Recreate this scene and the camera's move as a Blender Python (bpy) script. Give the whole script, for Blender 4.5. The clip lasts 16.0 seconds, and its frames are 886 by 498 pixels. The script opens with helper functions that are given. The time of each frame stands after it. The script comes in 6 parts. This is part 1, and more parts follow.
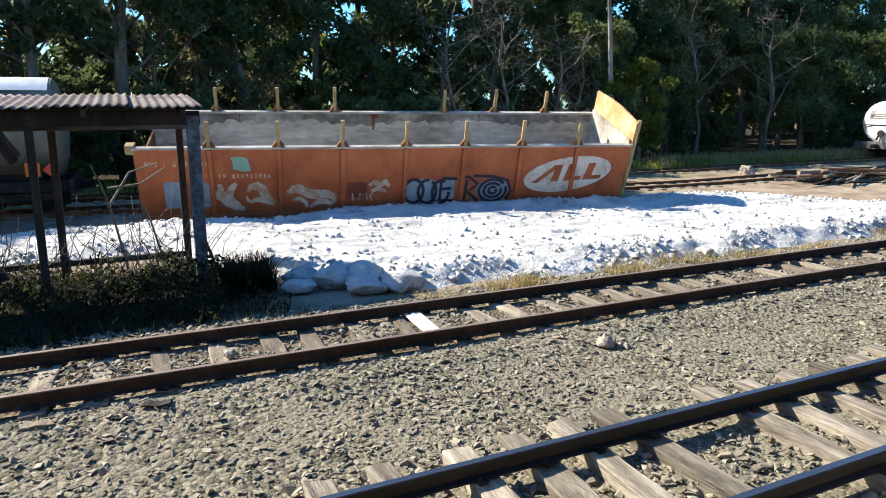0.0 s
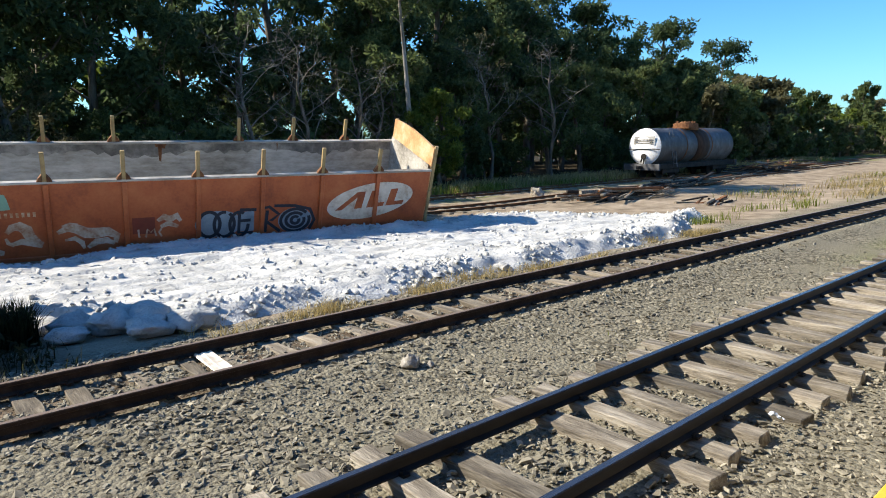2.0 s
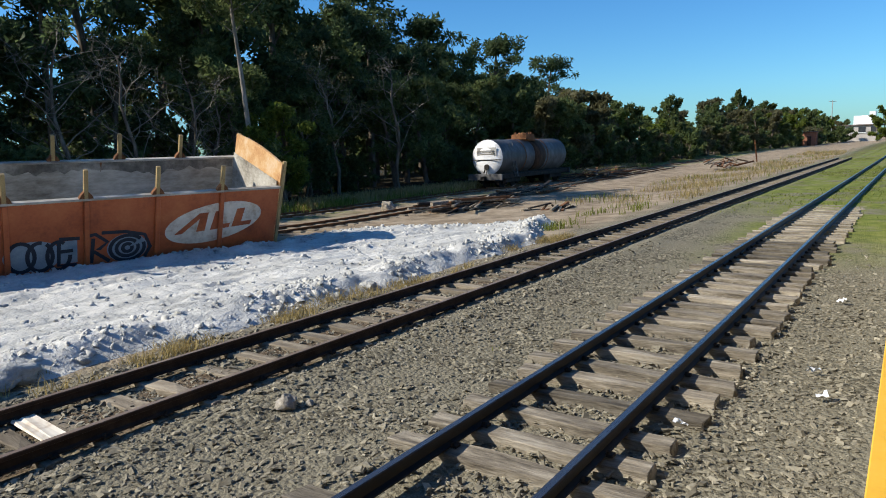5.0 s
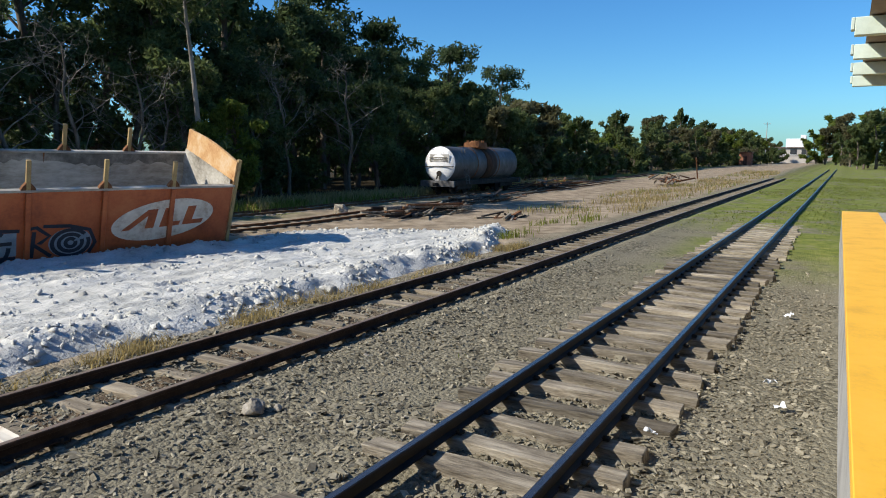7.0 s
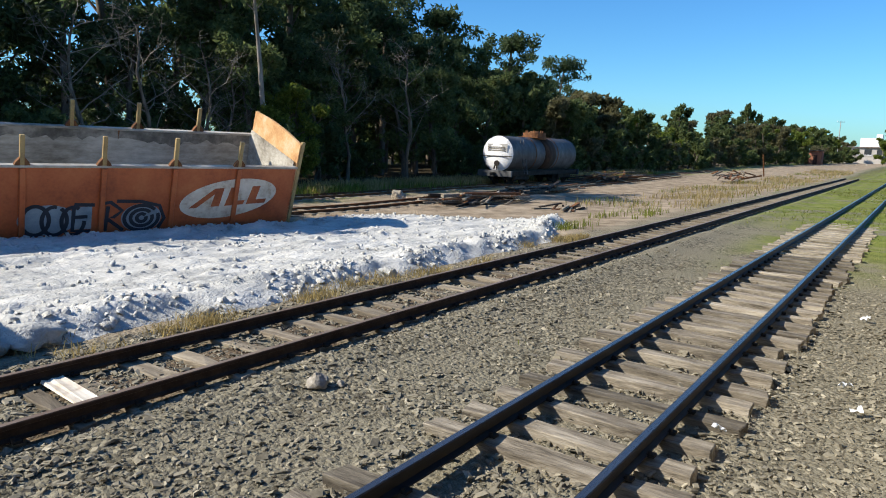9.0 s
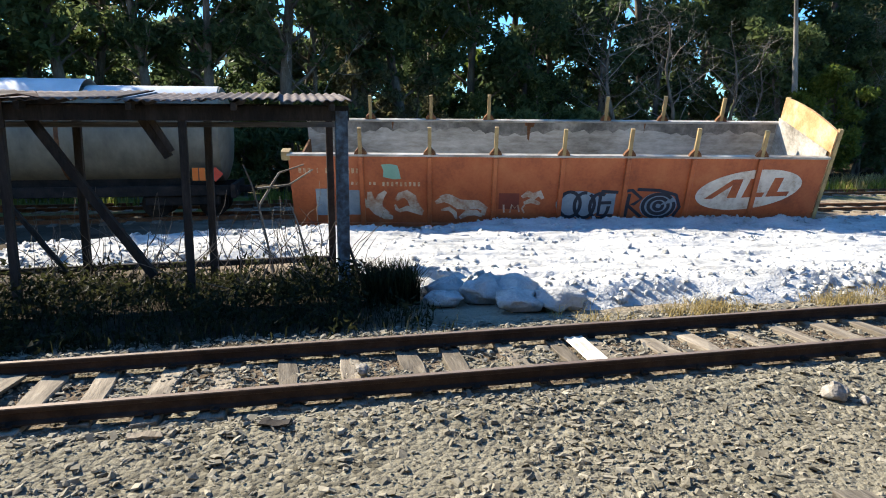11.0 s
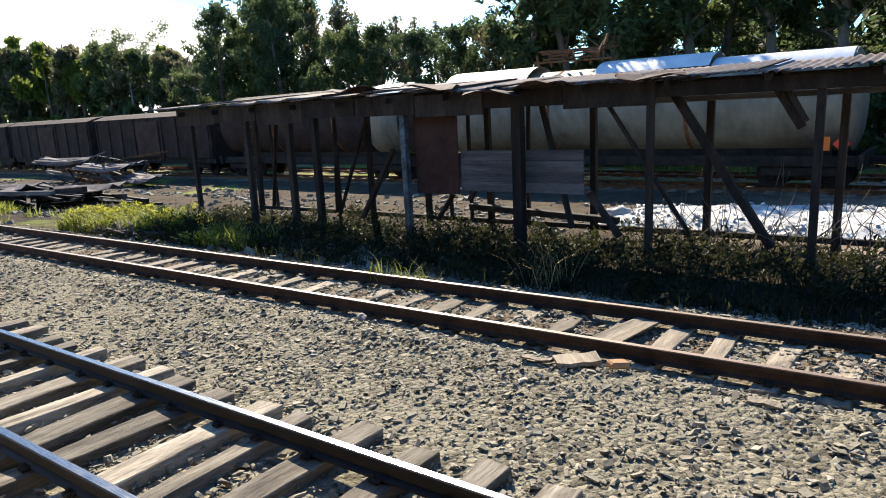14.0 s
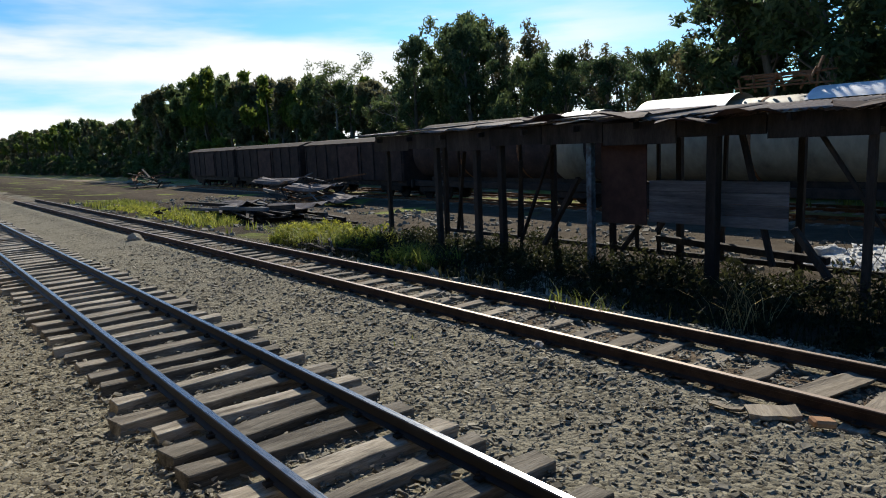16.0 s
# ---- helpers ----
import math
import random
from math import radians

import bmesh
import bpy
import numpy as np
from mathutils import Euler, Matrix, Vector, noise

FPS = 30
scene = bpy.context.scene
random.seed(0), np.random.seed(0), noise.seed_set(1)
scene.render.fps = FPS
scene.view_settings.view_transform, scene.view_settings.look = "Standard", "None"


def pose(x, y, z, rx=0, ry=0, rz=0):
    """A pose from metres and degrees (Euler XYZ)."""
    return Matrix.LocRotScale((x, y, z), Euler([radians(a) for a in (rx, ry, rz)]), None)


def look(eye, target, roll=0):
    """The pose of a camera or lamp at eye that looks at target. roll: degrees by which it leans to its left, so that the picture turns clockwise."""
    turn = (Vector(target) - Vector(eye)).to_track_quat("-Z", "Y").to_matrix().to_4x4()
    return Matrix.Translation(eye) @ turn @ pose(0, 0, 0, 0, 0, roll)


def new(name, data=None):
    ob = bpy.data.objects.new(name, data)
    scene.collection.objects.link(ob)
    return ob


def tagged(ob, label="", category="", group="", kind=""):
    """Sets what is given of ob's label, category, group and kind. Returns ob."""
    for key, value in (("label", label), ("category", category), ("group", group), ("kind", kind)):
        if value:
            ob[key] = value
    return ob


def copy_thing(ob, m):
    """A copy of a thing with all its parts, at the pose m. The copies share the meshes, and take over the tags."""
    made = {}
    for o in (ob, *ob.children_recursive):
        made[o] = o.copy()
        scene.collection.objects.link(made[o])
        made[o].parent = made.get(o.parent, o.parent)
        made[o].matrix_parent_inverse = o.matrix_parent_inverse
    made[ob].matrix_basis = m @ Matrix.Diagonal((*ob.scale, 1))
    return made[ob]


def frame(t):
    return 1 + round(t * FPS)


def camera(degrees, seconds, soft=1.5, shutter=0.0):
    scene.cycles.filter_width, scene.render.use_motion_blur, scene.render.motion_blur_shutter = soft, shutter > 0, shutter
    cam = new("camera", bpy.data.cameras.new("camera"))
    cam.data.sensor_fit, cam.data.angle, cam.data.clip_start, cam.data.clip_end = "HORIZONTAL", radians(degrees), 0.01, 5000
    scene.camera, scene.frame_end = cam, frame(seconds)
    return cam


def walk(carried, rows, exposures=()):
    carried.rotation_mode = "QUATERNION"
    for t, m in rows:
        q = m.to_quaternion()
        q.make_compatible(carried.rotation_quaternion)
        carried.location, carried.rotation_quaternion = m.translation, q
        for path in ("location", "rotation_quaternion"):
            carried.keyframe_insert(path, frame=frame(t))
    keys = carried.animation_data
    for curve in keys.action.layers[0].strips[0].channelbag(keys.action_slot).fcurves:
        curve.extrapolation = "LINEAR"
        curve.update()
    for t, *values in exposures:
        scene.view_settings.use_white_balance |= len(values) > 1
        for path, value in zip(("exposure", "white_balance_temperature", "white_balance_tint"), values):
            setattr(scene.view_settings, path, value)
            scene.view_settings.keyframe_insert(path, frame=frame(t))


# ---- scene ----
cam = camera(66.7, 16.0, 1.0)
PATH = [
    (0, (0.288, -2.555, 2.301), (1.123, -0.784, 1.89), -0.1),
    (0.5, (0.348, -2.561, 2.236), (1.329, -0.86, 1.858), -0.3),
    (1, (0.448, -2.455, 2.165), (1.549, -0.825, 1.807), -0.0),
    (1.5, (0.502, -2.462, 2.168), (1.673, -0.878, 1.823), -0.4),
    (2, (0.566, -2.459, 2.167), (1.868, -0.976, 1.843), -0.8),
    (2.5, (0.687, -2.399, 2.195), (2.115, -1.021, 1.941), 0.6),
    (3, (0.708, -2.297, 2.189), (2.215, -1.001, 1.962), 0.8),
    (3.5, (0.601, -2.097, 2.175), (2.21, -0.931, 1.951), -0.1),
    (4, (0.601, -1.992, 2.131), (2.2, -0.816, 1.878), -0.6),
    (4.5, (0.661, -1.886, 2.13), (2.242, -0.686, 1.888), -1.0),
    (5, (0.791, -1.809, 2.121), (2.402, -0.66, 1.828), -2.1),
    (5.2, (0.841, -1.783, 2.119), (2.483, -0.676, 1.839), -2.4),
    (7.5, (0.62, -1.545, 2.129), (2.328, -0.546, 1.839), 0.8),
    (8, (0.618, -1.531, 2.099), (2.334, -0.551, 1.796), 1.9),
    (8.2, (0.606, -1.507, 2.108), (2.328, -0.537, 1.8), 2.3),
    (10.3, (0.58, -1.433, 1.953), (1.478, 0.318, 1.594), 0.0),
    (10.5, (0.549, -1.452, 1.956), (1.281, 0.371, 1.581), -0.3),
    (11, (0.534, -1.476, 1.956), (0.967, 0.444, 1.605), -0.0),
    (11.5, (0.477, -1.537, 1.988), (0.61, 0.432, 1.664), -0.8),
    (12, (0.436, -1.551, 1.994), (0.305, 0.421, 1.685), -1.2),
    (12.5, (0.359, -1.596, 1.989), (0.007, 0.349, 1.688), 0.2),
    (13, (0.341, -1.668, 2.004), (-0.304, 0.199, 1.685), -1.1),
    (13.5, (0.318, -1.696, 2.013), (-0.56, 0.064, 1.65), -1.8),
    (14, (0.286, -1.704, 2.019), (-0.863, -0.116, 1.619), -2.9),
    (14.5, (0.284, -1.713, 2.017), (-0.991, -0.22, 1.635), -2.9),
    (15, (0.29, -1.72, 2.03), (-1.085, -0.317, 1.656), -1.9),
    (15.5, (0.293, -1.747, 2.047), (-1.172, -0.43, 1.701), -2.1),
    (16, (0.292, -1.755, 2.053), (-1.247, -0.514, 1.751), -2.5),
]
EXPOSURES = [(0, 1.2, 6700, 10), (1.5, 1.0, 6650, 10), (2.5, .7, 6600, 9), (3.5, .38, 6500, 9), (8, .3, 6500, 9), (10.3, 1.05, 6700, 10), (11.5, 1.25, 6750, 10), (12.5, 1.4, 6800, 11), (13.6, 1.4, 6950, 12), (14.5, .97, 6950, 12), (15, .7, 6900, 12), (16, .18, 6600, 9)]
walk(cam, [(t, look(eye, target, roll)) for t, eye, target, roll in PATH], EXPOSURES)

# ---- world, sun, exposure ----
SUN_AZ, SUN_EL = radians(-43), radians(37)      # azimuth from +y towards +x
SUN_DIR = Vector((math.sin(SUN_AZ) * math.cos(SUN_EL), math.cos(SUN_AZ) * math.cos(SUN_EL), math.sin(SUN_EL)))
world = bpy.data.worlds.new("sky")
scene.world = world
world.use_nodes = True
wn, wl = world.node_tree.nodes, world.node_tree.links
wn.clear()
sky = wn.new("ShaderNodeTexSky")
sky.sky_type, sky.sun_disc = "NISHITA", False
sky.sun_elevation, sky.sun_rotation = SUN_EL, SUN_AZ
sky.air_density, sky.dust_density, sky.ozone_density = 1.0, 0.5, 1.5
wbg, wout = wn.new("ShaderNodeBackground"), wn.new("ShaderNodeOutputWorld")
wbg.inputs["Strength"].default_value = 0.075
# thin bright cloud low in the west
wtc, wsep = wn.new("ShaderNodeTexCoord"), wn.new("ShaderNodeSeparateXYZ")
wl.new(wtc.outputs["Generated"], wsep.inputs[0])
wmap, wnoise = wn.new("ShaderNodeMapping"), wn.new("ShaderNodeTexNoise")
wmap.inputs["Scale"].default_value = (1.2, 1.2, 7)
wnoise.inputs["Scale"].default_value, wnoise.inputs["Detail"].default_value = 1.6, 6
wl.new(wtc.outputs["Generated"], wmap.inputs[0])
wl.new(wmap.outputs[0], wnoise.inputs["Vector"])


def world_range(src, a, b, lo=0.0, hi=1.0):
    r = wn.new("ShaderNodeMapRange")
    r.interpolation_type = "SMOOTHSTEP"
    wl.new(src, r.inputs[0])
    for i, v in enumerate((a, b, lo, hi)):
        r.inputs[i + 1].default_value = v
    return r.outputs[0]


def world_times(a, b):
    k = wn.new("ShaderNodeMath")
    k.operation = "MULTIPLY"
    wl.new(a, k.inputs[0])
    wl.new(b, k.inputs[1])
    return k.outputs[0]


wfac = world_times(world_range(wsep.outputs[0], -0.35, -0.75), world_range(wsep.outputs[2], 0.26, 0.14))
wfac = world_times(wfac, world_range(wnoise.outputs[0], 0.36, 0.56))
wmix = wn.new("ShaderNodeMix")
wmix.data_type = "RGBA"
wl.new(wfac, wmix.inputs[0])
whue = wn.new("ShaderNodeHueSaturation")
whue.inputs["Saturation"].default_value = 1.2
wl.new(sky.outputs[0], whue.inputs["Color"])
wtint = wn.new("ShaderNodeMix")
wtint.data_type, wtint.blend_type = "RGBA", "MULTIPLY"
wtint.inputs[0].default_value = 1.0
wl.new(whue.outputs[0], wtint.inputs[6])
wtint.inputs[7].default_value = (0.62, 1.17, 1.64, 1)
wl.new(wtint.outputs[2], wmix.inputs[6])
wmix.inputs[7].default_value = (12, 12.3, 12.6, 1)
wl.new(wmix.outputs[2], wbg.inputs[0])
wl.new(wbg.outputs[0], wout.inputs[0])
sun = new("sun", bpy.data.lights.new("sun", "SUN"))
sun.data.energy, sun.data.angle, sun.data.color = 5.3, radians(0.53), (1.0, 0.93, 0.81)
sun.matrix_world = look(SUN_DIR * 50, (0, 0, 0))


# ---- materials ----
def material(name, colours, scale=3.0, rough=0.8, metal=0.0, bump=0.3, fine=60.0, spread=0.5, vary=0.0, island=0.0, coords="Object", stretch=(1, 1, 1), dist=0.01):
    """Colours blended by a coarse noise, with a fine noise for grain and relief."""
    m = bpy.data.materials.new(name)
    m.use_nodes = True
    n, l = m.node_tree.nodes, m.node_tree.links
    b = n["Principled BSDF"]
    b.inputs["Roughness"].default_value, b.inputs["Metallic"].default_value = rough, metal
    b.inputs["Specular IOR Level"].default_value = 0.2 if rough > 0.7 else 0.5
    tc, mp = n.new("ShaderNodeTexCoord"), n.new("ShaderNodeMapping")
    mp.inputs["Scale"].default_value = stretch
    l.new(tc.outputs[coords], mp.inputs[0])
    vec = mp.outputs[0]
    if vary or island:
        add = n.new("ShaderNodeVectorMath")
        add.operation = "MULTIPLY_ADD"
        src = n.new("ShaderNodeObjectInfo").outputs["Random"] if vary else n.new("ShaderNodeNewGeometry").outputs["Random Per Island"]
        l.new(src, add.inputs[0])
        add.inputs[1].default_value = (37, 53, 71)
        l.new(vec, add.inputs[2])
        vec = add.outputs[0]
    big, small = n.new("ShaderNodeTexNoise"), n.new("ShaderNodeTexNoise")
    for tex, s, d in ((big, scale, 5), (small, fine, 4)):
        tex.inputs["Scale"].default_value, tex.inputs["Detail"].default_value, tex.inputs["Roughness"].default_value = s, d, 0.62
        l.new(vec, tex.inputs["Vector"])
    mixn = n.new("ShaderNodeMath")
    mixn.operation = "MULTIPLY_ADD"
    l.new(small.outputs[0], mixn.inputs[0])
    mixn.inputs[1].default_value = 0.45
    sub = n.new("ShaderNodeMath")
    sub.operation = "SUBTRACT"
    l.new(big.outputs[0], sub.inputs[0])
    sub.inputs[1].default_value = 0.225
    l.new(sub.outputs[0], mixn.inputs[2])
    ramp = n.new("ShaderNodeValToRGB")
    e = ramp.color_ramp.elements
    k = len(colours)
    lo, hi = 0.5 - spread / 2, 0.5 + spread / 2
    e[0].position, e[0].color = lo, (*colours[0], 1)
    e[1].position, e[1].color = hi, (*colours[-1], 1)
    for i in range(1, k - 1):
        x = e.new(lo + (hi - lo) * i / (k - 1))
        x.color = (*colours[i], 1)
    l.new(mixn.outputs[0], ramp.inputs[0])
    col = ramp.outputs[0]
    amount = vary or island
    if amount:
        hsv = n.new("ShaderNodeHueSaturation")
        mr = n.new("ShaderNodeMapRange")
        l.new(src, mr.inputs[0])
        mr.inputs[3].default_value, mr.inputs[4].default_value = 1 - amount, 1 + amount
        l.new(mr.outputs[0], hsv.inputs["Value"])
        l.new(col, hsv.inputs["Color"])
        col = hsv.outputs[0]
    l.new(col, b.inputs["Base Color"])
    rr = n.new("ShaderNodeMapRange")
    l.new(small.outputs[0], rr.inputs[0])
    rr.inputs[3].default_value, rr.inputs[4].default_value = max(0.03, rough - 0.15), min(1, rough + 0.15)
    l.new(rr.outputs[0], b.inputs["Roughness"])
    if bump:
        bp = n.new("ShaderNodeBump")
        bp.inputs["Strength"].default_value, bp.inputs["Distance"].default_value = bump, dist
        l.new(mixn.outputs[0], bp.inputs["Height"])
        l.new(bp.outputs[0], b.inputs["Normal"])
    return m


def leaf_material(name, colours, vary=0.25):
    m = material(name, colours, scale=0.6, rough=0.55, bump=0, fine=4, spread=0.5, island=vary)
    n, l = m.node_tree.nodes, m.node_tree.links
    b = n["Principled BSDF"]
    tr, mix = n.new("ShaderNodeBsdfTranslucent"), n.new("ShaderNodeMixShader")
    l.new(b.inputs["Base Color"].links[0].from_socket, tr.inputs[0])
    mix.inputs[0].default_value = 0.55
    b.inputs["Specular IOR Level"].default_value = 0.15
    l.new(b.outputs[0], mix.inputs[1])
    l.new(tr.outputs[0], mix.inputs[2])
    l.new(mix.outputs[0], n["Material Output"].inputs[0])
    return m


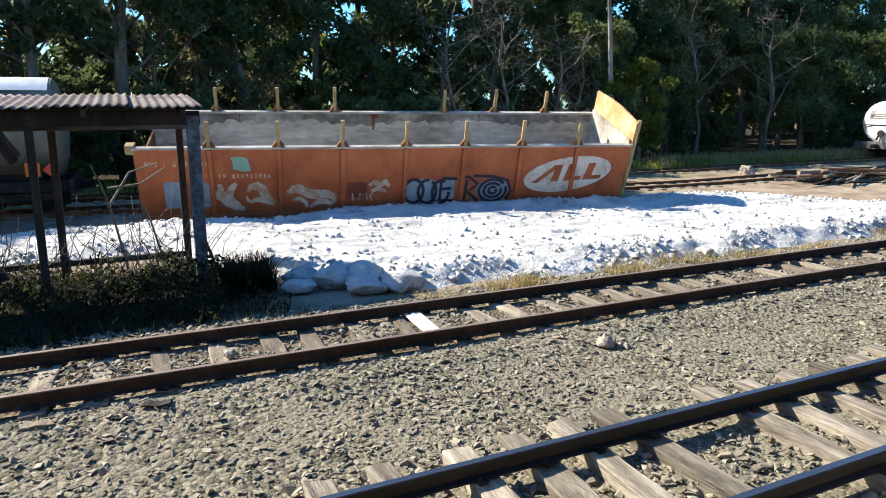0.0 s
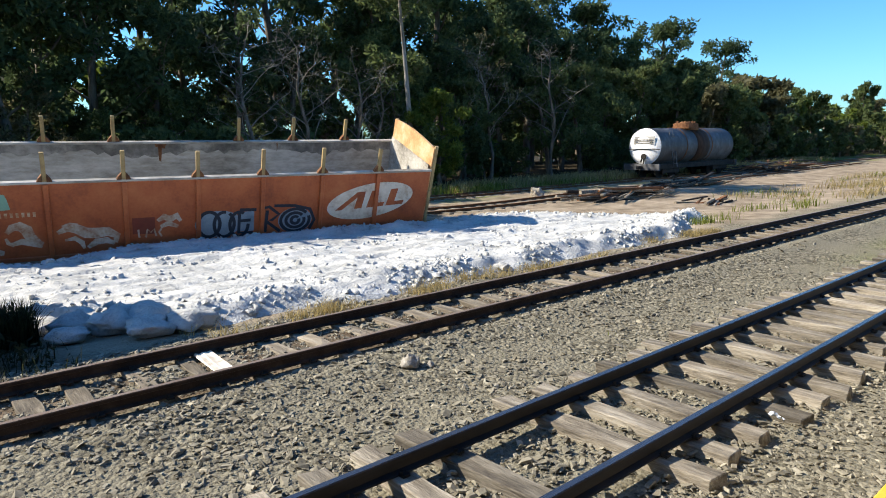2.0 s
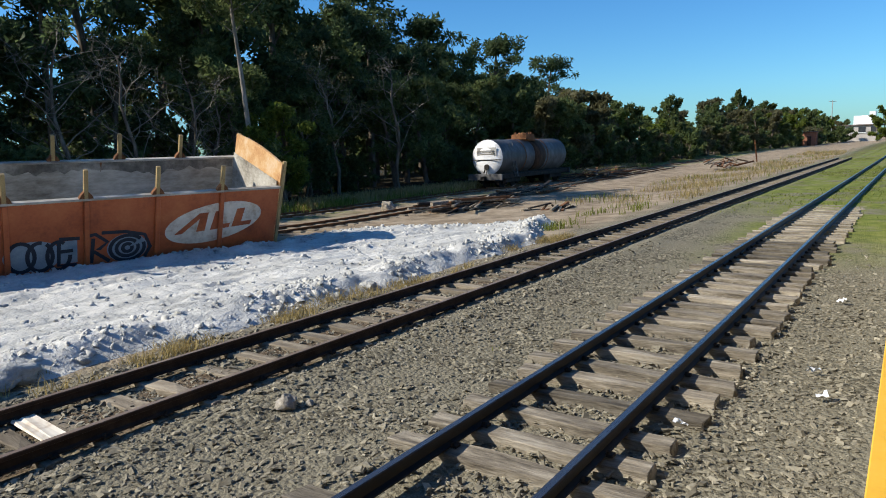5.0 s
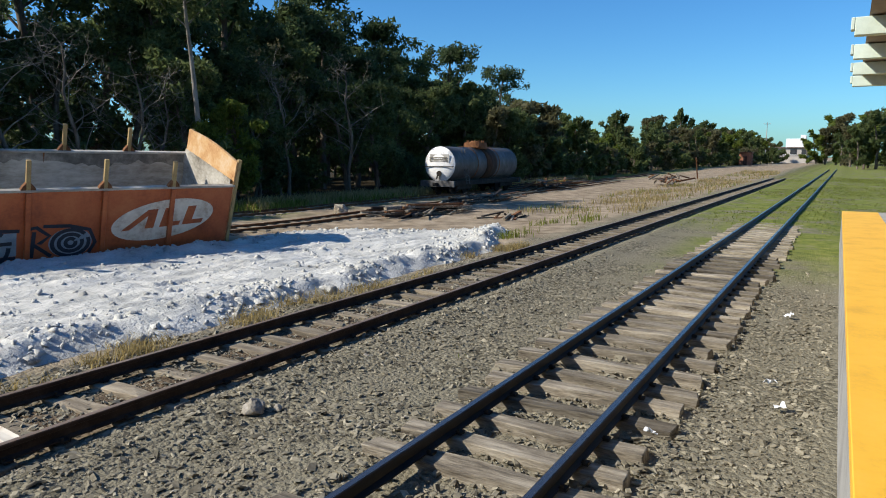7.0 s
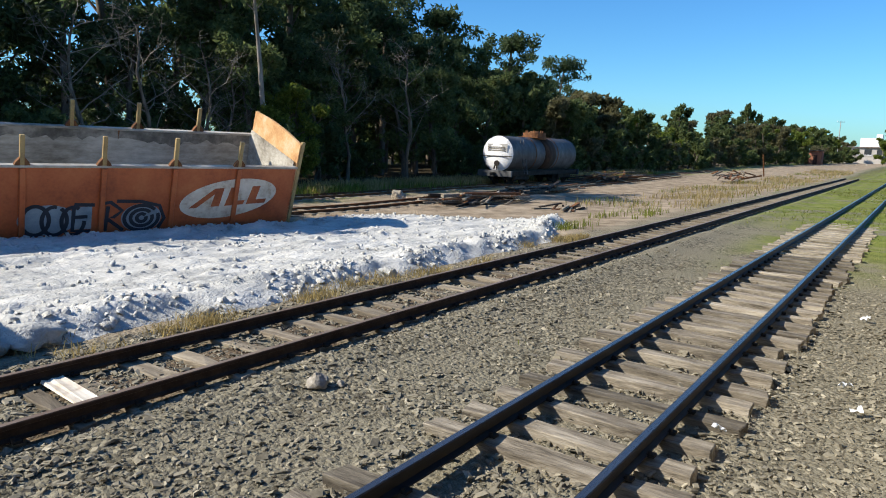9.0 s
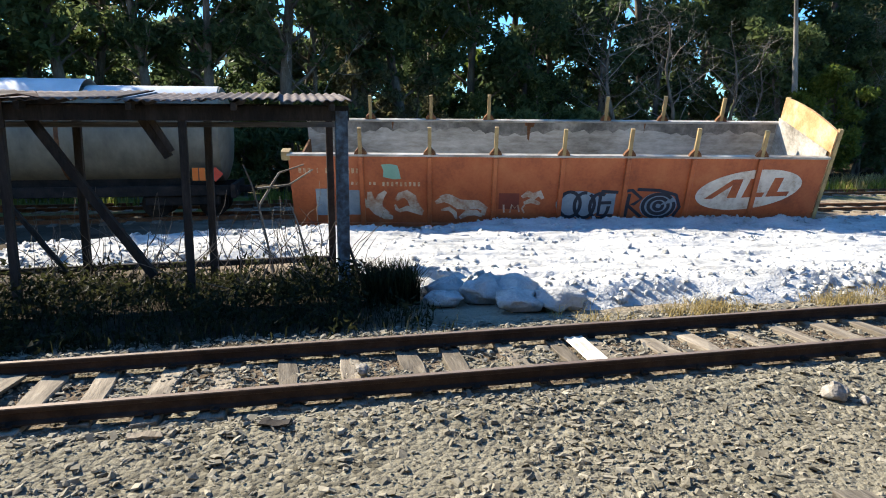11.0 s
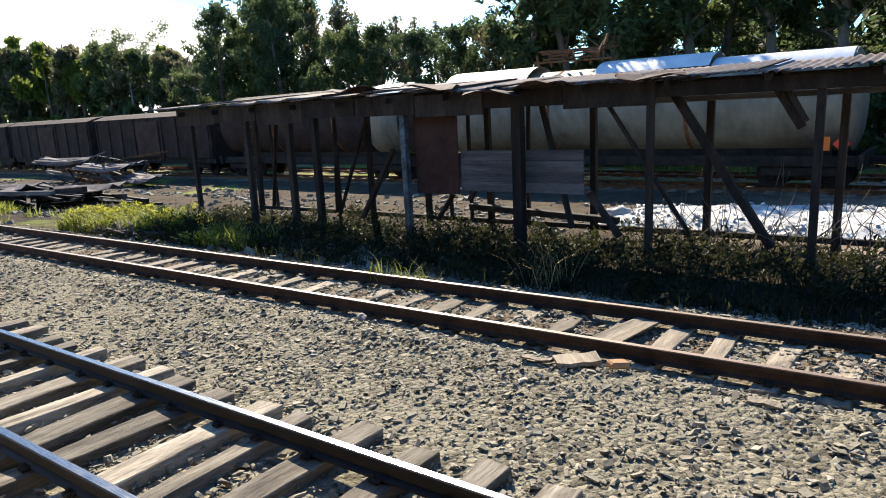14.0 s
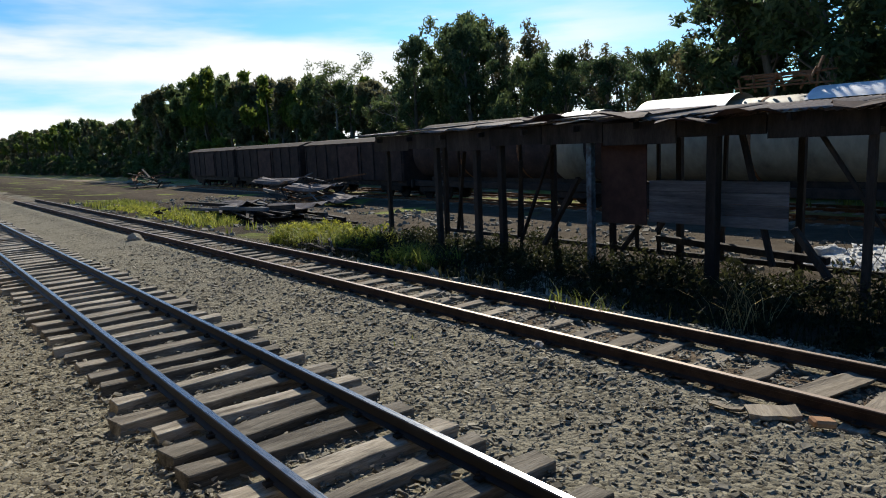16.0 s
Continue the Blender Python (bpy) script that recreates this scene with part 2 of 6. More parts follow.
M = {
    "stone": material("ballast_stone", [(0.11, 0.096, 0.07), (0.215, 0.191, 0.14), (0.335, 0.30, 0.225)], 2, 0.85, fine=40, spread=0.5, island=0.34),
    "salt": material("white_salt", [(0.30, 0.298, 0.278), (0.49, 0.482, 0.448), (0.66, 0.645, 0.60)], 1.5, 0.85, bump=1.0, fine=16, spread=0.5, dist=0.06),
    "rail": material("worn_black_rail_steel", [(0.012, 0.011, 0.012), (0.03, 0.026, 0.025)], 2, 0.55, 0.3, bump=0.1),
    "rail_top": material("polished_rail_head", [(0.11, 0.11, 0.113), (0.18, 0.18, 0.183)], 3, 0.28, 0.85, bump=0.05, stretch=(0.1, 1, 1)),
    "rail_rust": material("rusty_rail_steel", [(0.022, 0.015, 0.012), (0.05, 0.032, 0.023), (0.085, 0.056, 0.04)], 5, 0.8, 0.1, bump=0.2),
    "rail_rust_top": material("rusty_rail_head", [(0.17, 0.115, 0.08), (0.28, 0.215, 0.165)], 4, 0.5, 0.3, bump=0.1, stretch=(0.3, 1, 1)),
    "sleeper": material("weathered_sleeper_wood", [(0.065, 0.053, 0.04), (0.205, 0.175, 0.132), (0.37, 0.325, 0.255)], 2.2, 0.85, bump=0.9, fine=18, spread=0.42, vary=0.5, stretch=(5, 0.6, 5), dist=0.02),
    "sleeper_old": material("dusty_sleeper_wood", [(0.085, 0.07, 0.052), (0.20, 0.165, 0.12), (0.34, 0.29, 0.215)], 2.2, 0.9, bump=0.8, fine=18, spread=0.5, vary=0.35, stretch=(5, 0.6, 5), dist=0.015),
    "orange": material("faded_orange_paint", [(0.20, 0.045, 0.014), (0.41, 0.10, 0.028), (0.50, 0.155, 0.05)], 1.1, 0.55, bump=0.15, fine=14, spread=0.55),
    "orange_light": material("sun_faded_orange_paint", [(0.36, 0.15, 0.05), (0.56, 0.33, 0.14), (0.64, 0.50, 0.34)], 1.6, 0.6, bump=0.2, fine=14, spread=0.5),
    "yellow_post": material("yellow_painted_steel", [(0.20, 0.12, 0.05), (0.46, 0.34, 0.14)], 3, 0.6, bump=0.2, spread=0.5),
    "rust": material("brown_rust", [(0.06, 0.03, 0.018), (0.16, 0.07, 0.03), (0.26, 0.13, 0.06)], 4, 0.85, bump=0.4, fine=30),
    "wagon_in": material("dusty_grey_liner", [(0.15, 0.13, 0.10), (0.38, 0.35, 0.295), (0.60, 0.57, 0.50)], 0.9, 0.8, bump=0.2, fine=7, spread=0.45, stretch=(0.6, 1, 1.6)),
    "grime": material("dark_grey_grime", [(0.09, 0.083, 0.07), (0.18, 0.168, 0.145), (0.36, 0.335, 0.29)], 1.2, 0.85, bump=0.1, fine=7, spread=0.4),
    "white_paint": material("chipped_white_paint", [(0.44, 0.34, 0.24), (0.66, 0.59, 0.48), (0.74, 0.68, 0.57)], 2.5, 0.6, bump=0.1, fine=12, spread=0.4),
    "cream_paint": material("faded_cream_spray_paint", [(0.36, 0.17, 0.09), (0.50, 0.39, 0.28), (0.62, 0.55, 0.45)], 3.0, 0.7, bump=0.1, fine=14, spread=0.35),
    "worn_letter": material("worn_cream_lettering", [(0.38, 0.13, 0.05), (0.48, 0.32, 0.18), (0.56, 0.46, 0.32)], 6, 0.7, bump=0, fine=30, spread=0.3),
    "red_patch": material("dark_red_paint", [(0.14, 0.03, 0.015), (0.24, 0.05, 0.025)], 3, 0.6, bump=0.1),
    "dark_paint": material("black_blue_paint", [(0.008, 0.012, 0.02), (0.03, 0.035, 0.05)], 3, 0.5, bump=0),
    "blue_paint": material("pale_blue_paint", [(0.15, 0.22, 0.27), (0.33, 0.40, 0.43)], 3, 0.6, bump=0),
    "green_paint": material("pale_green_paint", [(0.16, 0.34, 0.25), (0.25, 0.45, 0.34)], 3, 0.6, bump=0),
    "shed_wood": material("dark_rotten_timber", [(0.012, 0.010, 0.008), (0.034, 0.028, 0.023), (0.065, 0.054, 0.044)], 2, 0.9, bump=0.7, fine=20, vary=0.3, stretch=(2, 2, 0.5), dist=0.02),
    "shed_board": material("grey_weathered_board", [(0.05, 0.05, 0.05), (0.12, 0.118, 0.115), (0.21, 0.205, 0.195)], 1.6, 0.9, bump=0.6, fine=14, vary=0.2, stretch=(0.5, 1, 5), dist=0.02),
    "shed_rusty": material("rusty_brown_sheet", [(0.025, 0.015, 0.012), (0.058, 0.031, 0.024), (0.09, 0.052, 0.038)], 1.6, 0.85, bump=0.4, fine=10),
    "roof": material("weathered_corrugated_sheet", [(0.055, 0.04, 0.034), (0.135, 0.108, 0.096), (0.25, 0.215, 0.19)], 1.8, 0.8, bump=0.3, fine=12, vary=0.3, spread=0.5),
    "blue_steel": material("flaking_blue_paint", [(0.03, 0.028, 0.026), (0.06, 0.085, 0.10), (0.115, 0.175, 0.205)], 3.5, 0.7, bump=0.3, fine=14, spread=0.35),
    # silver with grime, darkened further for the tank side turned from the sun
    "tank_white": material("grimy_shaded_silver_paint", [(0.022, 0.02, 0.018), (0.06, 0.059, 0.06), (0.17, 0.172, 0.175)], 0.8, 0.62, bump=0.1, fine=5, spread=0.5, stretch=(1, 1, 0.5)),
    "rust_dark": material("dark_tank_rust", [(0.018, 0.012, 0.009), (0.05, 0.03, 0.02), (0.11, 0.06, 0.035)], 1.5, 0.85, bump=0.3, fine=9, spread=0.5, stretch=(1, 1, 0.4)),
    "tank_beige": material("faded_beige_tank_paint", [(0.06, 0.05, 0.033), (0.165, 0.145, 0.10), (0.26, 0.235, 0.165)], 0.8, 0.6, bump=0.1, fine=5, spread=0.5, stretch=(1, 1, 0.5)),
    # near-white tone for the tank tops, where the sun strikes them
    "tank_top": material("sunlit_tank_crown", [(0.45, 0.47, 0.48), (0.66, 0.68, 0.69)], 1.2, 0.45, bump=0.05, fine=6),
    # white end, kept far paler than the shell for the sun on it
    "tank_end": material("sunlit_white_tank_end", [(0.45, 0.44, 0.42), (0.72, 0.72, 0.72), (0.80, 0.80, 0.80)], 1.2, 0.5, bump=0.1, fine=6, spread=0.4),
    "black_iron": material("sooty_black_iron", [(0.010, 0.009, 0.008), (0.03, 0.026, 0.022), (0.06, 0.045, 0.035)], 3, 0.8, 0.2, bump=0.3, fine=20),
    "placard": material("orange_placard", [(0.85, 0.16, 0.02), (0.9, 0.22, 0.03)], 3, 0.4, bump=0),
    "placard_red": material("red_placard", [(0.75, 0.06, 0.03), (0.8, 0.09, 0.04)], 3, 0.4, bump=0),
    "boxcar": material("brown_boxcar_paint", [(0.015, 0.011, 0.010), (0.038, 0.024, 0.019), (0.075, 0.045, 0.032)], 1.6, 0.9, bump=0.5, fine=9, spread=0.5),
    "yellow": material("scuffed_yellow_floor_paint", [(0.66, 0.35, 0.035), (0.80, 0.44, 0.04), (0.83, 0.48, 0.06)], 2.5, 0.7, bump=0.15, fine=30, spread=0.5),
    "concrete": material("grey_platform_concrete", [(0.22, 0.21, 0.20), (0.34, 0.33, 0.31), (0.44, 0.43, 0.41)], 1.5, 0.9, bump=0.3, fine=40),
    "mint": material("pale_green_timber_paint", [(0.45, 0.52, 0.44), (0.62, 0.70, 0.60)], 3, 0.6, bump=0.1, vary=0.08),
    "canopy": material("cream_roof_sheet", [(0.15, 0.115, 0.085), (0.26, 0.20, 0.15)], 1.5, 0.7, bump=0.1, fine=8),
    "bark": material("grey_brown_bark", [(0.05, 0.038, 0.028), (0.13, 0.105, 0.08), (0.22, 0.19, 0.155)], 2, 0.95, bump=0.8, fine=14, stretch=(2, 2, 0.4), dist=0.03),
    "bark_pale": material("pale_grey_bark", [(0.10, 0.085, 0.068), (0.20, 0.18, 0.15), (0.32, 0.295, 0.26)], 2, 0.9, bump=0.5, fine=14, stretch=(2, 2, 0.4)),
    "leaf_dark": leaf_material("dark_green_leaves", [(0.034, 0.054, 0.024), (0.074, 0.108, 0.046), (0.13, 0.165, 0.068)]),
    "leaf_mid": leaf_material("olive_green_leaves", [(0.052, 0.074, 0.028), (0.106, 0.138, 0.05), (0.18, 0.21, 0.08)]),
    "leaf_dry": leaf_material("dry_grey_green_leaves", [(0.07, 0.07, 0.038), (0.135, 0.128, 0.064), (0.21, 0.19, 0.10)]),
    "leaf_light": leaf_material("yellow_green_leaves", [(0.06, 0.09, 0.015), (0.13, 0.17, 0.03), (0.22, 0.24, 0.05)]),
    "grass": leaf_material("green_grass_blades", [(0.08, 0.105, 0.018), (0.19, 0.215, 0.04), (0.33, 0.31, 0.08)], 0.35),
    # yellow-green weed, its colour raised to stand in for sun through the leaves
    "yellow_weed": leaf_material("sun_brightened_yellow_weed", [(0.14, 0.15, 0.02), (0.30, 0.31, 0.045), (0.46, 0.42, 0.09)], 0.4),
    "straw": leaf_material("dry_straw_blades", [(0.20, 0.15, 0.06), (0.36, 0.28, 0.12), (0.48, 0.39, 0.2)], 0.3),
    # weed green taken down to near black, the shed's shade in the colour
    "weed": leaf_material("shaded_weed_leaves", [(0.012, 0.014, 0.006), (0.028, 0.032, 0.013), (0.06, 0.06, 0.024)], 0.4),
    "twig": material("dry_twig", [(0.10, 0.08, 0.06), (0.22, 0.18, 0.14)], 4, 0.9, bump=0.2),
    "brick": material("far_red_brick", [(0.24, 0.10, 0.06), (0.36, 0.16, 0.10)], 2, 0.9, bump=0.2),
    "house_wall": material("far_pale_wall", [(0.36, 0.33, 0.30), (0.50, 0.47, 0.43)], 0.6, 0.9, bump=0.1, fine=4),
    "white_wall": material("far_white_wall", [(0.68, 0.70, 0.72), (0.78, 0.79, 0.80)], 0.6, 0.8, bump=0, fine=4),
    "glass_dark": material("dark_window_glass", [(0.02, 0.025, 0.03), (0.05, 0.055, 0.06)], 1, 0.15, bump=0),
    "plastic": material("white_crumpled_plastic", [(0.6, 0.63, 0.66), (0.8, 0.8, 0.8)], 8, 0.4, bump=0.2),
    "rock": material("pale_broken_rock", [(0.16, 0.14, 0.11), (0.29, 0.26, 0.215), (0.41, 0.375, 0.325)], 5, 0.85, bump=0.4, fine=25),
    "brickbat": material("orange_broken_brick", [(0.34, 0.17, 0.08), (0.50, 0.30, 0.16)], 6, 0.85, bump=0.3),
}


# ---- mesh helpers ----
def part(name, bm, mat, parent=None, label="", smooth=False):
    """Links a bmesh as one mesh object under a thing or a part."""
    me = bpy.data.meshes.new(name)
    bm.to_mesh(me)
    bm.free()
    me.materials.append(M[mat] if isinstance(mat, str) else mat)
    if smooth:
        me.polygons.foreach_set("use_smooth", [True] * len(me.polygons))
    ob = new(name, me)
    if parent is not None:
        ob.parent = parent
    if label:
        ob["label"] = label
    return ob


def raw(name, verts, faces, mat, parent=None, label="", smooth=False):
    """Links a mesh from numpy vertices and faces (all of one size)."""
    me = bpy.data.meshes.new(name)
    v, f = np.asarray(verts, np.float32), np.asarray(faces, np.int32)
    me.vertices.add(len(v))
    me.vertices.foreach_set("co", v.ravel())
    me.loops.add(f.size)
    me.loops.foreach_set("vertex_index", f.ravel())
    me.polygons.add(len(f))
    me.polygons.foreach_set("loop_start", np.arange(len(f), dtype=np.int32) * f.shape[1])
    me.polygons.foreach_set("use_smooth", np.full(len(f), smooth))
    me.update(calc_edges=True)
    me.materials.append(M[mat] if isinstance(mat, str) else mat)
    ob = new(name, me)
    if parent is not None:
        ob.parent = parent
    if label:
        ob["label"] = label
    return ob


def thing(name, label, category, m=None, group="", kind=""):
    ob = tagged(new(name), label, category, group, kind)
    ob.empty_display_size = 0.2
    if m is not None:
        ob.matrix_world = m
    return ob


def box(x0, x1, y0, y1, z0, z1, bevel=0.0, bm=None, m=None):
    own = bmesh.new()
    bmesh.ops.create_cube(own, size=1)
    for v in own.verts:
        v.co = Vector(((x0 + x1) / 2 + v.co.x * (x1 - x0), (y0 + y1) / 2 + v.co.y * (y1 - y0), (z0 + z1) / 2 + v.co.z * (z1 - z0)))
    if bevel:
        bmesh.ops.bevel(own, geom=own.edges[:], offset=bevel, segments=1, affect="EDGES")
    if m is not None:
        own.transform(m)
    if bm is None:
        return own
    return join(bm, own)


def join(bm, other):
    me = bpy.data.meshes.new("tmp")
    other.to_mesh(me)
    other.free()
    bm.from_mesh(me)
    bpy.data.meshes.remove(me)
    return bm


def tube(a, b, r0, r1=None, seg=8, bm=None, caps=True):
    """A round bar from a to b."""
    a, b = Vector(a), Vector(b)
    own = bmesh.new()
    d = b - a
    bmesh.ops.create_cone(own, cap_ends=caps, segments=seg, radius1=r0, radius2=r0 if r1 is None else r1, depth=d.length)
    own.transform(Matrix.Translation((a + b) / 2) @ d.to_track_quat("Z", "Y").to_matrix().to_4x4())
    return own if bm is None else join(bm, own)


def beam(a, b, w, h, bevel=0.004, bm=None):
    """A square timber or bar from a to b, w wide across and h deep."""
    a, b = Vector(a), Vector(b)
    d = b - a
    own = box(-w / 2, w / 2, -h / 2, h / 2, 0, d.length, bevel)
    own.transform(Matrix.Translation(a) @ d.to_track_quat("Z", "Y").to_matrix().to_4x4())
    return own if bm is None else join(bm, own)


def ribbon(points, width, normal, bm=None, lift=0.0, thick=0.004):
    """A flat painted stroke through the points, on a plane with that normal."""
    bm = bm or bmesh.new()
    n = Vector(normal)
    pts = [Vector(p) for p in points]
    rows = []
    for i, p in enumerate(pts):
        d = pts[min(i + 1, len(pts) - 1)] - pts[max(i - 1, 0)]
        s = d.cross(n).normalized() * width / 2
        rows.append((bm.verts.new(p + s + n * (lift + thick)), bm.verts.new(p - s + n * (lift + thick))))
    for (a, b), (c, d) in zip(rows, rows[1:]):
        bm.faces.new((a, b, d, c))
    return bm


def profile_x(profile, x0, x1, bm=None, m=None):
    """A closed (y, z) profile drawn out along x."""
    own = bmesh.new()
    rings = [[own.verts.new((x, y, z)) for y, z in profile] for x in (x0, x1)]
    k = len(profile)
    for i in range(k):
        own.faces.new((rings[0][i], rings[0][(i + 1) % k], rings[1][(i + 1) % k], rings[1][i]))
    own.faces.new(rings[0][::-1])
    own.faces.new(rings[1])
    bmesh.ops.recalc_face_normals(own, faces=own.faces)
    if m is not None:
        own.transform(m)
    return own if bm is None else join(bm, own)


def smoothstep(a, b, x):
    t = np.clip((np.asarray(x, float) - a) / (b - a), 0, 1)
    return t * t * (3 - 2 * t)


def waves(x, y, seed=0, octaves=5, base=0.4):
    """Cheap smooth noise, about -1 to 1, on numpy arrays."""
    rng = np.random.RandomState(seed)
    out, amp = np.zeros(np.broadcast(x, y).shape), 1.0
    for o in range(octaves):
        for _ in range(3):
            a, p = rng.uniform(0, 2 * np.pi, 2)
            k = base * 2 ** o * rng.uniform(0.8, 1.25)
            out = out + amp * np.sin(k * (np.cos(a) * x + np.sin(a) * y) * 2 * np.pi + p + 1.7 * np.sin(0.37 * k * (x - y) + p)) / 3
        amp *= 0.6
    return out / 1.6


# ---- ground, tracks, platform ----
D2 = 3.62                                        # second track, from the first


def ground_z(x, y):
    """Height of the bare ground: ballast by the tracks, a lower yard behind them."""
    z = -0.235 + 0.05 * smoothstep(1.5, 3.0, y)
    z = z - 0.27 * smoothstep(5.2, 9.5, y)
    z = z + 0.075 * np.exp(-((y - 3.15) / 0.26) ** 2) + 0.06 * np.exp(-((y - 5.1) / 0.24) ** 2) + (0.012 + 0.035 * waves(x, y, 8, 3, 0.35)) * np.exp(-((y - 4.15) / 0.4) ** 4)
    z = z + 0.02 * waves(x, y, 3, 4, 0.25)
    z = z + 0.10 * smoothstep(18, 28, x) * smoothstep(2.6, 1.3, np.abs(y - 0.53))
    z = z + 0.45 * smoothstep(70, 130, x) * smoothstep(2, 6, y)
    z = z + 0.25 * smoothstep(22, 60, y) * (0.6 + 0.4 * waves(x, y, 9, 3, 0.02))
    return z


def salt_z(x, y):
    """Height of the spread salt above the yard, below zero where there is none."""
    edge = 0.25 * waves(x, y, 21, 4, 0.3)
    front = 5.55 - 0.02 * (x - 6)
    front = front + 0.2 + 2.3 * smoothstep(4.0, 2.4, x) + 2.9 * smoothstep(2.5, 0.9, x)
    back = 15.1 - 0.2 * x + 0.55 * smoothstep(3.0, 6.0, x) + 1.2 * smoothstep(13, 15, x) - 3.2 * smoothstep(16, 21.5, x)
    back = back - 0.4 * smoothstep(6.0, 3.5, x) - 2.3 * smoothstep(0, -6, x)
    d = np.minimum(y - front, back - y) + edge
    d = np.minimum(d, (20.4 + 0.35 * (6 - y)) * 1.0 - x + edge * 2)
    d = np.minimum(d, (y - 6.73 - 0.404 * (x - 17.9)) * 0.93 + edge)
    d = np.minimum(d, x + 5.2 + edge * 2.5)
    h = 0.17 * smoothstep(-0.15, 0.5, d) - 0.12 * smoothstep(0.1, -0.3, d)
    h = h + smoothstep(0.1, 0.6, d) * (0.05 * waves(x, y, 31, 5, 0.3) + 0.016 * waves(x * 0.45, y * 1.2, 38, 4, 1.0) + 0.06 * np.abs(waves(x, y, 39, 4, 1.5)) * smoothstep(-0.7, 0.3, waves(x, y, 40, 3, 0.3)) + 0.06 * waves(x * 0.12, (y + 0.12 * x) * 1.6, 33, 5, 0.5))
    for seed, depth, wide in ((44, 0.07, 0.13), (45, 0.05, 0.09)):
        h = h - depth * smoothstep(0.3, 1.0, d) * np.exp(-(waves(x * 0.10, (y + 0.10 * x) * 0.9, seed, 3, 0.6) / wide) ** 2) * (0.6 + 0.4 * waves(x, y, 46, 3, 0.5))
    ridge = np.exp(-((y - front - 0.55) / 0.45) ** 2) * smoothstep(1.5, 3, x)
    h = h + smoothstep(0.0, 0.4, d) * 0.10 * ridge * (1 + 0.8 * waves(x, y, 35, 4, 0.8))
    wall = np.exp(-((y - back + 0.5) / 0.6) ** 2) * smoothstep(3.5, 6, x) * (1 - smoothstep(12.5, 14, x))
    h = h + 0.09 * wall * (1 + 0.5 * waves(x, y, 36, 3, 0.5))
    end = np.exp(-((y - 7.1 - 0.404 * (x - 17.9)) / 0.45) ** 2) * smoothstep(14.5, 16.5, x)
    h = h + smoothstep(0.0, 0.4, d) * 0.14 * end * (1 + 0.7 * waves(x, y, 37, 4, 0.7))
    return h, d


def ground_material():
    m = bpy.data.materials.new("yard_ground")
    m.use_nodes = True
    n, l = m.node_tree.nodes, m.node_tree.links
    b = n["Principled BSDF"]
    geo, sep = n.new("ShaderNodeNewGeometry"), n.new("ShaderNodeSeparateXYZ")
    l.new(geo.outputs["Position"], sep.inputs[0])

    def noise_tex(scale, detail=5, rough=0.6):
        t = n.new("ShaderNodeTexNoise")
        t.inputs["Scale"].default_value, t.inputs["Detail"].default_value, t.inputs["Roughness"].default_value = scale, detail, rough
        l.new(geo.outputs["Position"], t.inputs["Vector"])
        return t.outputs[0]

    def ramp(src, stops):
        r = n.new("ShaderNodeValToRGB")
        e = r.color_ramp.elements
        e[0].position, e[0].color = stops[0][0], (*stops[0][1], 1)
        e[1].position, e[1].color = stops[-1][0], (*stops[-1][1], 1)
        for p, c in stops[1:-1]:
            e.new(p).color = (*c, 1)
        l.new(src, r.inputs[0])
        return r.outputs[0]

    def math2(op, a, c):
        k = n.new("ShaderNodeMath")
        k.operation = op
        for i, s in enumerate((a, c)):
            if isinstance(s, (int, float)):
                k.inputs[i].default_value = s
            else:
                l.new(s, k.inputs[i])
        return k.outputs[0]

    def step(src, a, c):
        r = n.new("ShaderNodeMapRange")
        r.interpolation_type = "SMOOTHSTEP"
        l.new(src, r.inputs[0])
        r.inputs[1].default_value, r.inputs[2].default_value = a, c
        return r.outputs[0]

    def mix(f, a, c):
        k = n.new("ShaderNodeMix")
        k.data_type = "RGBA"
        l.new(f, k.inputs[0])
        l.new(a, k.inputs[6])
        l.new(c, k.inputs[7])
        return k.outputs[2]

    x, y = sep.outputs[0], sep.outputs[1]
    wob = math2("MULTIPLY", math2("SUBTRACT", noise_tex(0.35), 0.5), 4.0)
    vor = n.new("ShaderNodeTexVoronoi")
    vor.inputs["Scale"].default_value = 22
    l.new(geo.outputs["Position"], vor.inputs["Vector"])
    cell = n.new("ShaderNodeSeparateColor")
    l.new(vor.outputs["Color"], cell.inputs[0])
    gravel = ramp(cell.outputs[0], [(0.0, (0.076, 0.067, 0.048)), (0.5, (0.172, 0.154, 0.111)), (1.0, (0.29, 0.26, 0.188))])
    fine = ramp(noise_tex(70, 3), [(0.3, (0.134, 0.12, 0.087)), (0.7, (0.278, 0.25, 0.182))])
    gravel = mix(step(noise_tex(0.9), 0.45, 0.6), gravel, fine)
    dirt = ramp(noise_tex(1.3, 7), [(0.3, (0.16, 0.123, 0.086)), (0.55, (0.32, 0.255, 0.18)), (0.75, (0.46, 0.38, 0.285))])
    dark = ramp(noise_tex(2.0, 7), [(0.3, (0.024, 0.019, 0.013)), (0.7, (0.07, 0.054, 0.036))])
    grass = ramp(noise_tex(2.5, 7), [(0.3, (0.10, 0.125, 0.026)), (0.55, (0.18, 0.205, 0.048)), (0.75, (0.27, 0.25, 0.10))])
    litter = ramp(noise_tex(2.5, 7), [(0.3, (0.02, 0.018, 0.012)), (0.7, (0.07, 0.055, 0.035))])
    yw, xw = math2("ADD", y, wob), math2("ADD", x, wob)
    col = mix(step(yw, 5.0, 6.6), gravel, dirt)
